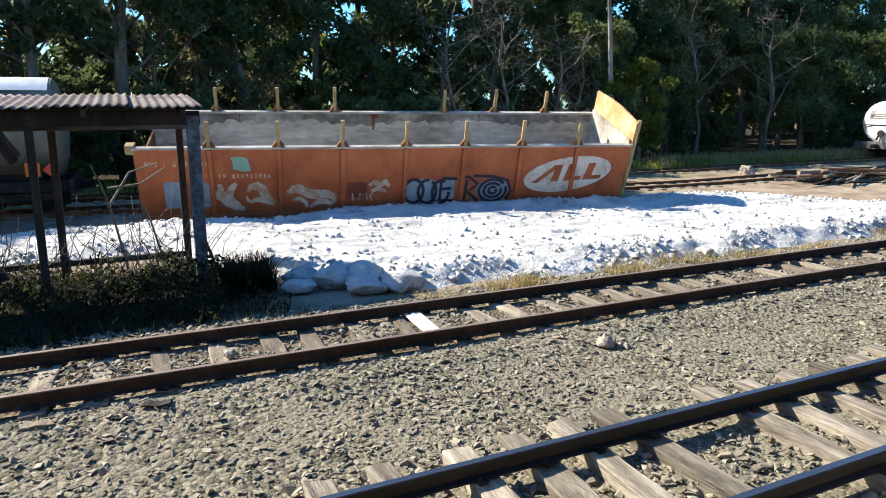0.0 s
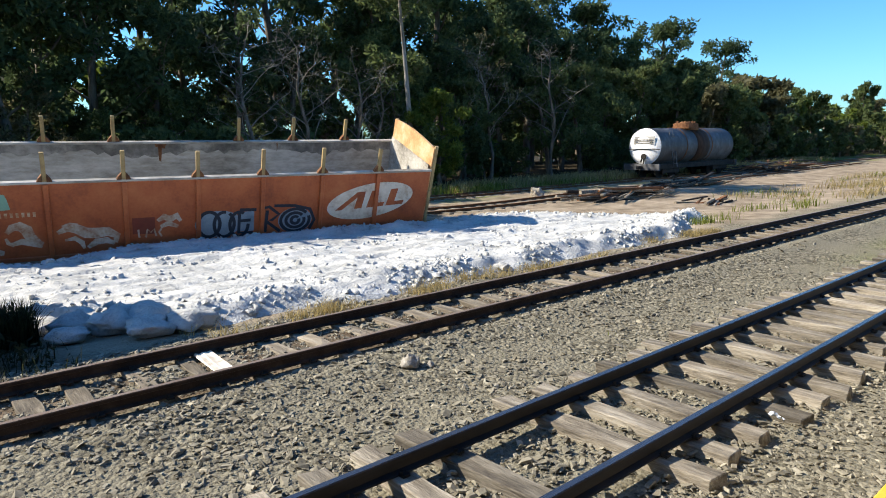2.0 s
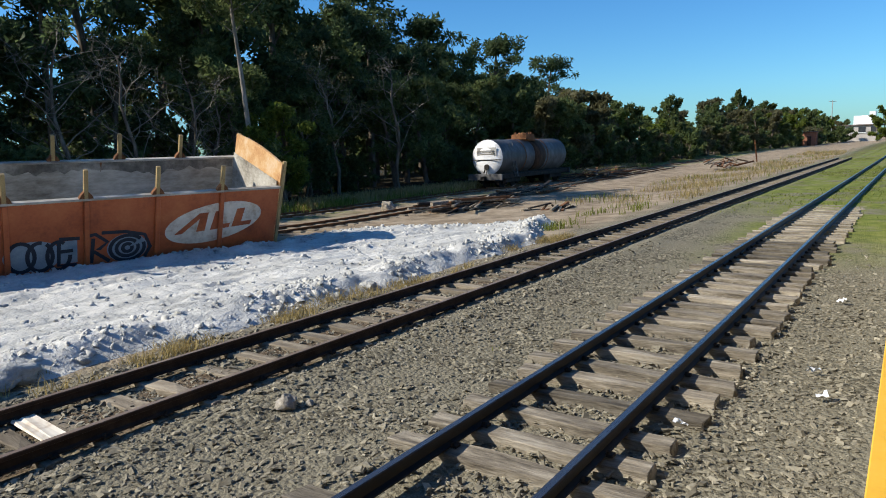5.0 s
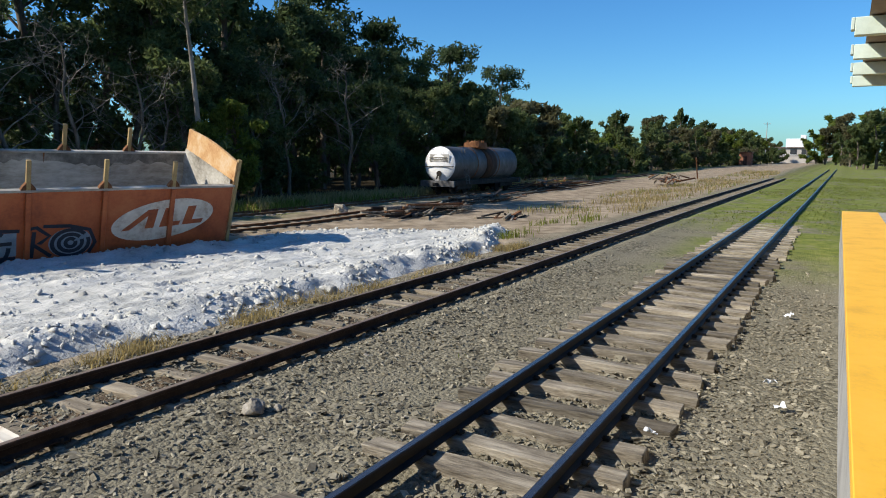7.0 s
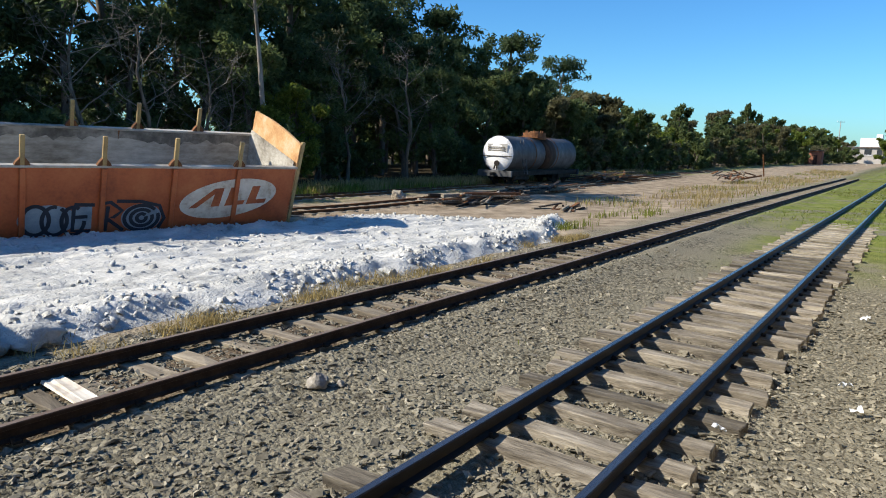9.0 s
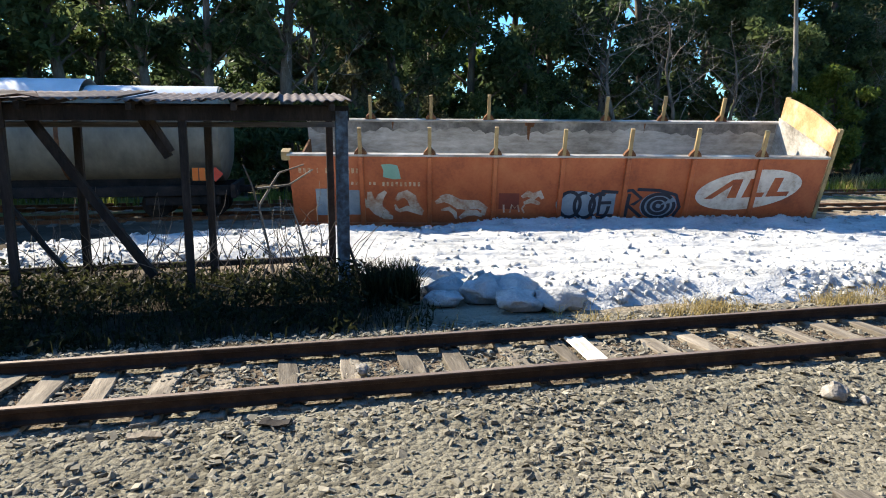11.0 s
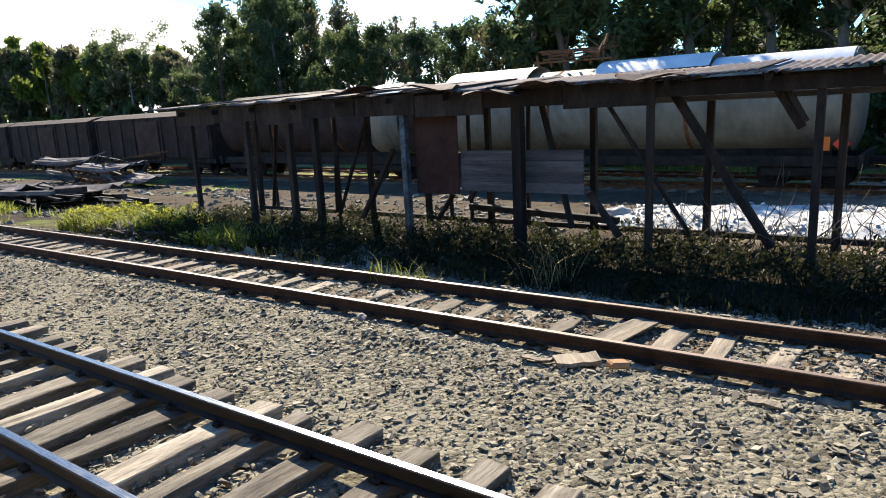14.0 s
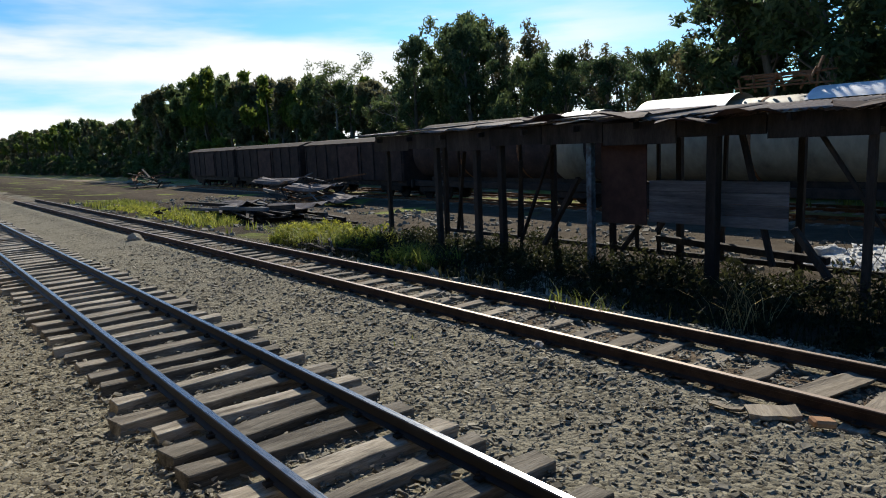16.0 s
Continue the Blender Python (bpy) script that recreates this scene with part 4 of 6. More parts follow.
    e = [[(gx + 1.30, gz + 0.34), (gx + 1.28, gz - 0.28), (gx + 1.70, gz - 0.30)], [(gx + 1.30, gz + 0.05), (gx + 1.62, gz + 0.06)], [(gx + 1.30, gz + 0.36), (gx + 1.78, gz + 0.34)]]
    r = [[(gx + 1.95, gz + 0.36), (gx + 2.15, gz + 0.40), (gx + 2.45, gz + 0.18), (gx + 2.25, gz + 0.02), (gx + 2.1, gz - 0.02), (gx + 2.5, gz - 0.32)], [(gx + 2.1, gz + 0.3), (gx + 2.05, gz - 0.32)]]
    o = [[(x, z) for x, _, z in arc(gx + 2.95, gz - 0.02, 0.12 + 0.16 * k, 0.10 + 0.11 * k, 40, 380)] for k in range(3)] + [[(gx + 2.3, gz + 0.42), (gx + 2.9, gz + 0.40), (gx + 3.4, gz + 0.28), (gx + 3.55, gz - 0.05), (gx + 3.4, gz - 0.3)]]
    part("graffiti_fill", plate([(gx + (x - gx) * gs, z) for x, z in [(x, z) for x, z in [(gx + 1.28, gz - 0.25), (gx + 1.72, gz - 0.25), (gx + 1.72, gz + 0.3), (gx + 1.28, gz + 0.3)]]], lift=0.005), "blue_paint", w, "pale blue graffiti fill")
    part("graffiti_fill", plate([(gx + (x - gx) * gs, z) for x, z in [(x, z) for x, _, z in arc(gx + 0.72, gz, 0.66, 0.36, 0, 345)]], lift=0.0045), "blue_paint", w, "pale blue graffiti fill")
    part("graffiti_fill", plate([(gx + (x - gx) * gs, z) for x, z in [(x, z) for x, _, z in arc(gx + 2.95, gz - 0.02, 0.52, 0.36, 0, 345)]], lift=0.005), "blue_paint", w, "pale blue graffiti fill")
    def squeeze(pts):
        return [(gx + (x - gx) * gs, z) for x, z in pts]
    for k, line in enumerate(loops + e + r + o):
        part("graffiti", strokes([squeeze(line)], 0.085, 0.010 + 0.0004 * k), "dark_paint", w, "blue-black sprayed graffiti")
    # white scrawls, thick swelling strokes
    def swell(pts, wid):
        bm, rows = bmesh.new(), []
        n = len(pts) - 1
        for i, (x, z) in enumerate(pts):
            ax, az = pts[max(i - 1, 0)]
            bx, bz = pts[min(i + 1, n)]
            d = math.hypot(bx - ax, bz - az) or 1
            ww = wid * (0.25 + math.sin(math.pi * (i + 0.4) / (n + 0.8)))
            ox2, oz2 = -(bz - az) / d * ww / 2, (bx - ax) / d * ww / 2
            rows.append((bm.verts.new((x + ox2, 0, z + oz2)), bm.verts.new((x - ox2, 0, z - oz2))))
        for (a, b), (c, d) in zip(rows, rows[1:]):
            bm.faces.new((a, b, d, c))
        return bm
    shapes2 = (([(1.90, -0.96), (1.93, -1.18), (1.98, -1.34), (2.08, -1.47), (2.30, -1.62), (2.46, -1.66)], 0.21), ([(2.30, -0.95), (2.18, -1.08), (2.10, -1.26), (2.16, -1.42), (2.36, -1.55)], 0.17),
               ([(2.55, -1.18), (2.66, -1.05), (2.80, -1.02), (2.93, -1.12), (2.98, -1.28), (3.10, -1.42), (3.22, -1.5)], 0.20), ([(2.62, -1.46), (2.82, -1.40), (3.02, -1.46), (3.2, -1.56)], 0.13), ([(2.52, -1.30), (2.56, -1.42), (2.66, -1.5)], 0.07),
               ([(3.52, -1.24), (3.72, -1.14), (3.90, -1.16), (4.10, -1.28), (4.30, -1.30), (4.55, -1.28), (4.74, -1.40), (4.70, -1.58)], 0.22), ([(3.66, -1.44), (3.86, -1.40), (4.0, -1.52), (4.04, -1.68)], 0.10), ([(4.12, -1.66), (4.30, -1.52), (4.52, -1.50), (4.68, -1.60)], 0.14), ([(3.62, -1.08), (3.78, -1.02), (3.95, -1.05)], 0.04),
               ([(1.72, -1.08), (1.80, -1.22), (1.84, -1.40)], 0.08), ([(5.64, -1.08), (5.78, -0.98), (5.92, -1.06), (6.08, -0.97), (6.16, -1.12)], 0.16), ([(5.70, -1.24), (5.88, -1.16), (6.1, -1.26)], 0.12))
    for k, (line, wid) in enumerate(shapes2):
        bm = swell(line, wid)
        bm.transform(Matrix.Translation((0, -0.006 - 0.0006 * k, 0)))
        part("graffiti", bm, "cream_paint", w, "faded cream sprayed swoosh")
    scr2 = [[(5.20, -1.28), (5.22, -1.50)], [(5.36, -1.50), (5.41, -1.28), (5.48, -1.38), (5.55, -1.28), (5.60, -1.48)], [(5.72, -1.28), (5.66, -1.38), (5.72, -1.50)]]
    for k, line in enumerate(scr2):
        part("graffiti", strokes([line], 0.045, 0.016 + 0.0004 * k), "cream_paint", w, "thin white sprayed scrawl")
    part("paint_patch", plate([(5.08, -0.98), (5.58, -0.98), (5.58, -1.42), (5.08, -1.40)], lift=0.004), "red_patch", w, "dark red repainted patch")
    part("paint_patch", plate([(2.21, -0.25), (2.42, -0.23), (2.60, -0.27), (2.64, -0.40), (2.68, -0.62), (2.50, -0.63), (2.25, -0.57), (2.26, -0.40)], lift=0.005), "green_paint", w, "pale green painted patch")
    part("data_panel", box(0.59, 0.98, -0.012, 0.0, -1.60, -0.89), "blue_paint", w, "pale blue data panel")
    part("data_panel", box(1.37, 1.66, -0.012, 0.0, -1.58, -0.92), "blue_paint", w, "pale blue data panel")
    # worn lettering
    for x, ww in ((0.22, 0.07), (0.33, 0.07), (0.44, 0.07), (0.66, 0.03), (0.86, 0.08), (1.12, 0.07), (1.38, 0.07), (1.49, 0.07), (1.60, 0.05)):
        part("letter_bar", plate([(x, -0.35), (x + ww, -0.35), (x + ww * 0.9, -0.48), (x, -0.48)], lift=0.005), "worn_letter", w)
    for k in range(18):
        x = 1.25 + 0.108 * k
        tall_one = 0.11 if k > 8 else 0.08
        if k in (5, 8):
            continue
        part("letter_bar", plate([(x, -0.70), (x + 0.06, -0.70), (x + 0.055, -0.70 - tall_one), (x + 0.005, -0.70 - tall_one)], lift=0.005), "worn_letter", w)
    return w


open_wagon()


# ---- tank wagons and box wagons ----
def wheelset(parent, x, z0, r=0.38):
    for y in (-0.53, 0.53):
        wh = part("wheel", tube((x, y - 0.05, z0 + r), (x, y + 0.05, z0 + r), r, None, 20), "black_iron", parent)
        part("axle_box", box(x - 0.12, x + 0.12, y * 1.5 - 0.08, y * 1.5 + 0.08, z0 + r - 0.12, z0 + r + 0.12, 0.02), "black_iron", wh)
    part("axle", tube((x, -0.6, z0 + r), (x, 0.6, z0 + r), 0.07), "black_iron", parent)


def tank_wagon(label, m, length, radius, axis_z, shell, end_mat, crown=None, dome=True, ladder=True, bogie=0.68):
    t = thing("tank_wagon", label, "tank wagon", m)
    h = length / 2
    bm = bmesh.new()
    rings = [(-h - 0.22, 0.35), (-h - 0.16, 0.7), (-h - 0.06, 0.93), (-h, 1.0), (h, 1.0), (h + 0.06, 0.93), (h + 0.16, 0.7), (h + 0.22, 0.35)]
    seg, rows = 28, []
    for x, f in rings:
        rows.append([bm.verts.new((x, radius * f * math.sin(2 * math.pi * k / seg), axis_z + radius * f * math.cos(2 * math.pi * k / seg))) for k in range(seg)])
    for a, b in zip(rows[3:4], rows[4:5]):
        for k in range(seg):
            bm.faces.new((a[k], b[k], b[(k + 1) % seg], a[(k + 1) % seg]))
    bmesh.ops.recalc_face_normals(bm, faces=bm.faces)
    part("tank_shell", bm, shell, t, smooth=True)
    for s, idx in ((-1, (0, 1, 2, 3)), (1, (7, 6, 5, 4))):
        bm = bmesh.new()
        rr = []
        for i in idx:
            x, f = rings[i]
            rr.append([bm.verts.new((x, radius * f * math.sin(2 * math.pi * k / seg), axis_z + radius * f * math.cos(2 * math.pi * k / seg))) for k in range(seg)])
        bm.faces.new(rr[0])
        for a, b in zip(rr, rr[1:]):
            for k in range(seg):
                bm.faces.new((a[k], b[k], b[(k + 1) % seg], a[(k + 1) % seg]))
        bmesh.ops.recalc_face_normals(bm, faces=bm.faces)
        part("tank_end", bm, end_mat, t, smooth=True)
    # pale strips over the shell: sunlight on the tank top as colour
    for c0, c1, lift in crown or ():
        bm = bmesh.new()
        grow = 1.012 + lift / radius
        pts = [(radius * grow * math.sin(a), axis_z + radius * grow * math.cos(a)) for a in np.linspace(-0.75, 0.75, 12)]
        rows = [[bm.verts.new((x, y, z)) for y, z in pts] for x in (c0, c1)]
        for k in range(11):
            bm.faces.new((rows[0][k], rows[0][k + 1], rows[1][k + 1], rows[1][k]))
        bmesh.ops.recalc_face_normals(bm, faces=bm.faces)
        part("crown_sheet", bm, "tank_top", t, "pale strip along the tank top, sunlight put into its colour", smooth=True)
    if dome:
        d = part("dome", tube((0.1, 0, axis_z + radius - 0.12), (0.1, 0, axis_z + radius + 0.30), 0.80, 0.74, 24), "rust", t, "rusty filling dome")
        for q in range(7):
            a = q * 0.9
            part("dome_bolt", tube((0.1 + 0.55 * math.cos(a), 0.55 * math.sin(a), axis_z + radius + 0.29), (0.1 + 0.55 * math.cos(a), 0.55 * math.sin(a), axis_z + radius + 0.44), 0.07, 0.06, 8), "rust", d)
        part("lid", tube((0.1, 0, axis_z + radius + 0.29), (0.1, 0, axis_z + radius + 0.40), 0.4, 0.3, 16), "rust", d)
        part("walkway", box(-0.9, 1.1, -0.75, 0.75, axis_z + radius - 0.02, axis_z + radius + 0.03), "rust", t)
    for x in (-h * 0.33, h * 0.36):
        part("strap", tube((x - 0.05, 0, axis_z), (x + 0.05, 0, axis_z), radius * 1.012, None, 28), "rust", t)
    part("frame_beam", box(-h - 0.3, h + 0.3, -1.05, -0.9, 0.62, 0.88, 0.01), "black_iron", t)
    part("frame_beam", box(-h - 0.3, h + 0.3, 0.9, 1.05, 0.62, 0.88, 0.01), "black_iron", t)
    part("saddle", box(-h + 0.4, h - 0.4, -0.5, 0.5, 0.6, axis_z - radius + 0.12), "black_iron", t)
    for s in (-1, 1):
        part("buffer_beam", box(s * (h + 0.3) - 0.06, s * (h + 0.3) + 0.06, -1.2, 1.2, 0.55, 0.92, 0.01), "tank_white" if end_mat == "tank_end" else "black_iron", t)
        part("coupler", box(min(s * (h + 0.3), s * (h + 0.75)), max(s * (h + 0.3), s * (h + 0.75)), -0.1, 0.1, 0.6, 0.8, 0.03), "black_iron", t)
        part("bogie_frame", box(s * h * bogie - 0.95, s * h * bogie + 0.95, -0.95, -0.83, 0.35, 0.62, 0.04), "black_iron", t)
        part("bogie_frame", box(s * h * bogie - 0.95, s * h * bogie + 0.95, 0.83, 0.95, 0.35, 0.62, 0.04), "black_iron", t)
        for dx in (-0.72, 0.72):
            wheelset(t, s * h * bogie + dx, 0.0)
    if ladder:
        for x in (-0.2, 0.2):
            part("ladder_rail", beam((x - 3.0, -radius - 0.12, 0.7), (x - 3.0, -radius * 0.75, axis_z + radius * 0.8), 0.04, 0.04), "tank_white", t)
        for k in range(7):
            z = 0.9 + k * 0.32
            part("ladder_rung", beam((-3.2, -radius - 0.11 + 0.03 * k, z), (-2.8, -radius - 0.11 + 0.03 * k, z), 0.03, 0.03), "tank_white", t)
    return t


YARD = -0.40
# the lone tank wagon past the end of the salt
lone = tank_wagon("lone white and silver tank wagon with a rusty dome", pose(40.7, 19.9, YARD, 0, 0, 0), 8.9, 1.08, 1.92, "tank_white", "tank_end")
part("rust_band", tube((-0.25, 0, 1.92), (1.25, 0, 1.92), 1.092, None, 32), "rust_dark", lone, "dark rust streaked below the dome", smooth=True)
part("grab_rail", tube((-4.70, -1.12, 1.78), (-4.70, 1.12, 1.78), 0.025, None, 8), "black_iron", lone)
part("end_pipe", tube((-4.72, 0.1, 1.0), (-4.66, -0.05, 1.5), 0.05, 0.035, 8), "black_iron", lone)
for z in (2.12, 2.22, 2.32):
    part("worn_lettering", box(-4.683, -4.677, -0.62, 0.62, z - 0.03, z + 0.03), "grime", lone)
part("end_panel", box(-4.635, -4.625, -0.75, 0.62, 2.02, 2.52), "concrete", lone, "grey lettering panel")
part("hand_wheel", tube((-4.76, -0.1, 1.35), (-4.70, -0.1, 1.35), 0.17, None, 14), "black_iron", lone)
part("brake_staff", tube((-4.73, -0.1, 0.8), (-4.73, -0.1, 1.5), 0.03), "black_iron", lone)

# row of tank wagons behind the shed
ROW_Y = 18.3
row = []
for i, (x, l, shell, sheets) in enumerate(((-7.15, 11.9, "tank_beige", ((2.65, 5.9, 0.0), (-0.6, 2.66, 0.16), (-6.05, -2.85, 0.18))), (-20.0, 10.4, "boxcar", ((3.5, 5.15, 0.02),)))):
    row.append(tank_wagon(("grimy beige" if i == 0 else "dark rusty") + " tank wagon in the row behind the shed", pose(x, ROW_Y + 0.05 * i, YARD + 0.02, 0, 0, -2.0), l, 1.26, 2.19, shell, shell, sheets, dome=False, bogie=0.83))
    tagged(row[-1], group="row of wagons behind the shed")
part("shell_section", tube((3.6, 0, 2.19), (5.15, 0, 2.19), 1.27, None, 32), "tank_beige", row[1], "paler repainted end section", smooth=True)
part("placard", box(5.28, 5.60, -1.33, -1.31, 1.03, 1.36), "placard", row[0], "orange hazard plate")
part("placard_bar", box(5.43, 5.45, -1.335, -1.332, 1.03, 1.36), "dark_paint", row[0])
bm = box(-0.135, 0.135, -0.01, 0.01, -0.135, 0.135)
bm.transform(Matrix.Translation((5.85, -1.32, 1.19)) @ Matrix.Rotation(radians(45), 4, "Y"))
part("placard", bm, "placard_red", row[0], "red diamond hazard plate")


def box_wagon(m, length, label, height=2.55):
    b = thing("box_wagon", label, "goods wagon", m, group="row of wagons behind the shed")
    h = length / 2
    part("body", box(-h, h, -1.25, 1.25, 0.85, 0.85 + height - 0.2, 0.02), "boxcar", b)
    bm = profile_x([(-1.32, 0.85 + height - 0.22), (-0.7, 0.85 + height - 0.02), (0, 0.85 + height + 0.04), (0.7, 0.85 + height - 0.02), (1.32, 0.85 + height - 0.22)], -h - 0.05, h + 0.05)
    part("roof", bm, "boxcar", b)
    part("door", box(-1.0, 1.0, -1.31, -1.25, 0.95, 0.85 + height - 0.4, 0.01), "shed_rusty", b)
    for k in range(9):
        x = -h + 0.15 + k * (length - 0.3) / 8
        part("rib", box(x - 0.05, x + 0.05, -1.30, -1.25, 0.87, 0.85 + height - 0.25, 0.008), "boxcar", b)
    part("frame_beam", box(-h, h, -1.1, 1.1, 0.6, 0.85), "black_iron", b)
    for s in (-1, 1):
        part("bogie_frame", box(s * h * 0.68 - 0.95, s * h * 0.68 + 0.95, -0.95, -0.83, 0.35, 0.62, 0.04), "black_iron", b)
        for dx in (-0.72, 0.72):
            wheelset(b, s * h * 0.68 + dx, 0.0)
    return b


for i, x in enumerate((-31.4, -42.4, -53.0)):
    box_wagon(pose(x, ROW_Y + 0.5 + 0.2 * i, YARD, 0, 0, -1.5), 10.4, "rusty brown covered goods wagon with a sliding door", 2.2)


# ---- derelict timber shed along the siding ----
SHED_Y0, SHED_Y1, SHED_G = 8.0, 9.75, -0.30
shed = thing("derelict_shed", "derelict open timber shed with a sagging corrugated roof", "shed")
front = [(1.24, 0.17, "blue_steel"), (-0.82, 0.10, "shed_wood"), (-2.96, 0.10, "shed_wood"), (-5.12, 0.17, "shed_wood"), (-7.48, 0.12, "blue_steel"), (-9.78, 0.13, "shed_wood"), (-10.52, 0.13, "shed_wood"), (-11.88, 0.12, "shed_wood"), (-13.86, 0.10, "shed_wood")]
for x, w, m in front:
    part("post", beam((x + 0.03 * math.sin(x * 3), SHED_Y0, SHED_G - 0.1), (x, SHED_Y0, 2.2), w, w, 0.008), m, shed, "flaking blue corner post" if m == "blue_steel" else "")
back = [1.17, -0.73, -2.60, -4.57, -6.75, -8.3, -9.9, -12.45, -13.75]
for i, x in enumerate(back):
    part("post", beam((x, SHED_Y1, SHED_G - 0.1), (x + 0.04 * math.sin(i), SHED_Y1, 2.3), 0.11, 0.11, 0.006), "rail_rust" if i == 0 else "shed_wood", shed)
for i, x in enumerate((-5.9, -7.2, -7.7, -8.9, -10.9, -13.1)):
    part("stud", beam((x, SHED_Y1 - 0.02, SHED_G + 0.1), (x + 0.05 * math.cos(i * 2), SHED_Y1 - 0.02, 2.25), 0.07, 0.06, 0.004), "shed_wood", shed)
# beams
for x0, x1 in ((1.34, -3.2), (-3.1, -7.5), (-7.4, -14.2)):
    part("eave_beam", beam((x0, SHED_Y0, 2.16 + 0.004 * x0), (x1, SHED_Y0, 2.16 - 0.004 * x1 * 0), 0.16, 0.20, 0.01), "shed_wood", shed)
    part("rear_beam", beam((x0 - 0.1, SHED_Y1, 2.28), (x1, SHED_Y1, 2.28), 0.14, 0.12, 0.01), "shed_wood", shed)
part("light_purlin", beam((1.25, SHED_Y0 + 0.9, 2.02), (-3.3, SHED_Y0 + 0.9, 2.02), 0.07, 0.08, 0.006), "shed_board", shed)
part("sill", beam((1.2, SHED_Y1, SHED_G + 0.12), (-13.6, SHED_Y1, SHED_G + 0.12), 0.10, 0.09, 0.006), "shed_wood", shed)
for k in range(8):
    x0 = -14.2 + 1.42 * k
    part("fascia", box(x0, x0 + 1.40, SHED_Y0 - 0.13 - 0.006 * (k % 2), SHED_Y0 - 0.10, 1.98 + 0.05 * math.sin(k * 2.3), 2.31 + 0.04 * (k < 5), 0.004), "shed_wood", shed, "dark hanging eave board")
part("wall_sheet", box(-7.36, -6.42, SHED_Y0 + 0.15, SHED_Y0 + 0.18, 0.56, 2.2, 0.004), "shed_rusty", shed, "rusty brown wall sheet")
# diagonal braces
for a, b, w in (((-2.72, 8.3, 2.1), (-1.36, 8.3, -0.05), 0.15), ((-3.72, 8.3, 2.0), (-2.42, 8.3, 0.0), 0.075), ((-4.86, 8.3, 2.1), (-4.33, 8.3, 0.05), 0.10), ((-4.06, 8.35, 0.64), (-3.55, 8.35, -0.05), 0.12),
                ((-1.52, 8.3, 2.35), (-1.06, 8.3, 1.58), 0.15), ((-1.36, 8.2, 2.3), (-1.0, 8.2, 1.66), 0.10), ((1.5, 8.1, SHED_G), (1.28, 8.02, 0.4), 0.05), ((-8.9, 8.3, 0.0), (-8.0, 8.3, 1.35), 0.11), ((-9.55, 8.3, 0.0), (-8.65, 8.3, 1.95), 0.07),
                ((-5.8, 8.3, 1.25), (-6.3, 8.3, 0.45), 0.10), ((-7.25, 8.6, 0.0), (-6.85, 8.6, 0.5), 0.09), ((-10.1, 8.8, 0.0), (-9.6, 8.4, 1.7), 0.08), ((-12.4, 9.0, 0.0), (-11.6, 8.6, 1.9), 0.08), ((-7.0, 9.4, 0.15), (-3.9, 9.2, 0.05), 0.16)):
    part("brace", beam(a, b, w, w * 0.7, 0.006), "shed_wood", shed)
# grey boards nailed across two bays
for x0, x1 in ((-6.40, -5.24), (-5.16, -4.08)):
    for k in range(4):
        part("board", box(x0, x1, SHED_Y0 + 0.20 + 0.004 * (k % 2), SHED_Y0 + 0.225 + 0.004 * (k % 2), 0.62 + 0.178 * k, 0.793 + 0.178 * k, 0.004), "shed_board", shed)
# rafters
for x in np.arange(1.1, -14.1, -1.25):
    part("rafter", beam((x, SHED_Y0 - 0.3, 2.24), (x, SHED_Y1 + 0.25, 2.44), 0.07, 0.10, 0.005), "shed_wood", shed)


def corrugated(x0, x1, y0, z0, y1, z1, sag, seed, pitch=0.125, amp=0.015):
    """One wavy roof sheet from the eave (y0, z0) up to (y1, z1)."""
    rng = np.random.RandomState(seed)
    xs = np.arange(x0, x1 + 1e-6, pitch / 6)
    us = np.linspace(0, 1, 7)
    X, U = np.meshgrid(xs, us)
    tilt = rng.normal(0, 0.012, 2)
    Z = z0 + (z1 - z0) * U + amp * np.sin(2 * np.pi * X / pitch) + sag * np.sin(np.pi * np.clip((X - x0) / (x1 - x0), 0, 1)) * (1 - U) + tilt[0] * (X - x0) + tilt[1] * (U - 0.5)
    Y = y0 + (y1 - y0) * U + 0.03 * rng.rand() + 0.012 * np.sin(X * 7 + seed)
    v = np.stack([X, Y, Z], -1).reshape(-1, 3)
    i = np.arange(len(v)).reshape(X.shape)
    f = np.stack([i[:-1, :-1], i[:-1, 1:], i[1:, 1:], i[1:, :-1]], -1).reshape(-1, 4)
    n = len(v)
    v = np.vstack([v, v - (0, 0, 0.006)])
    rim = np.concatenate([i[0], i[1:, -1], i[-1, -2::-1], i[-2:0:-1, 0]])
    nxt = np.roll(rim, -1)
    f = np.vstack([f, f[:, ::-1] + n, np.stack([rim, rim + n, nxt + n, nxt], -1)])
    return raw("roof_sheet", v, f, "roof", shed, smooth=True)


x, k = 1.38, 0
rr = random.Random(5)
while x > -14.2:
    wdt = 0.95
    drop = 0.02 + (0.0 if x > -2.5 else rr.uniform(-0.03, 0.02)) + 0.10 * float(smoothstep(-4.8, -6.6, x))
    corrugated(x - wdt - 0.08, x, SHED_Y0 - 0.38, 2.29 + drop + 0.01 * (k % 2), SHED_Y1 + 0.3, 2.50 + drop * 0.6 + 0.01 * (k % 2), rr.uniform(-0.05, 0.01) if x < -2 else -0.005, k)
    x -= wdt
    k += 1
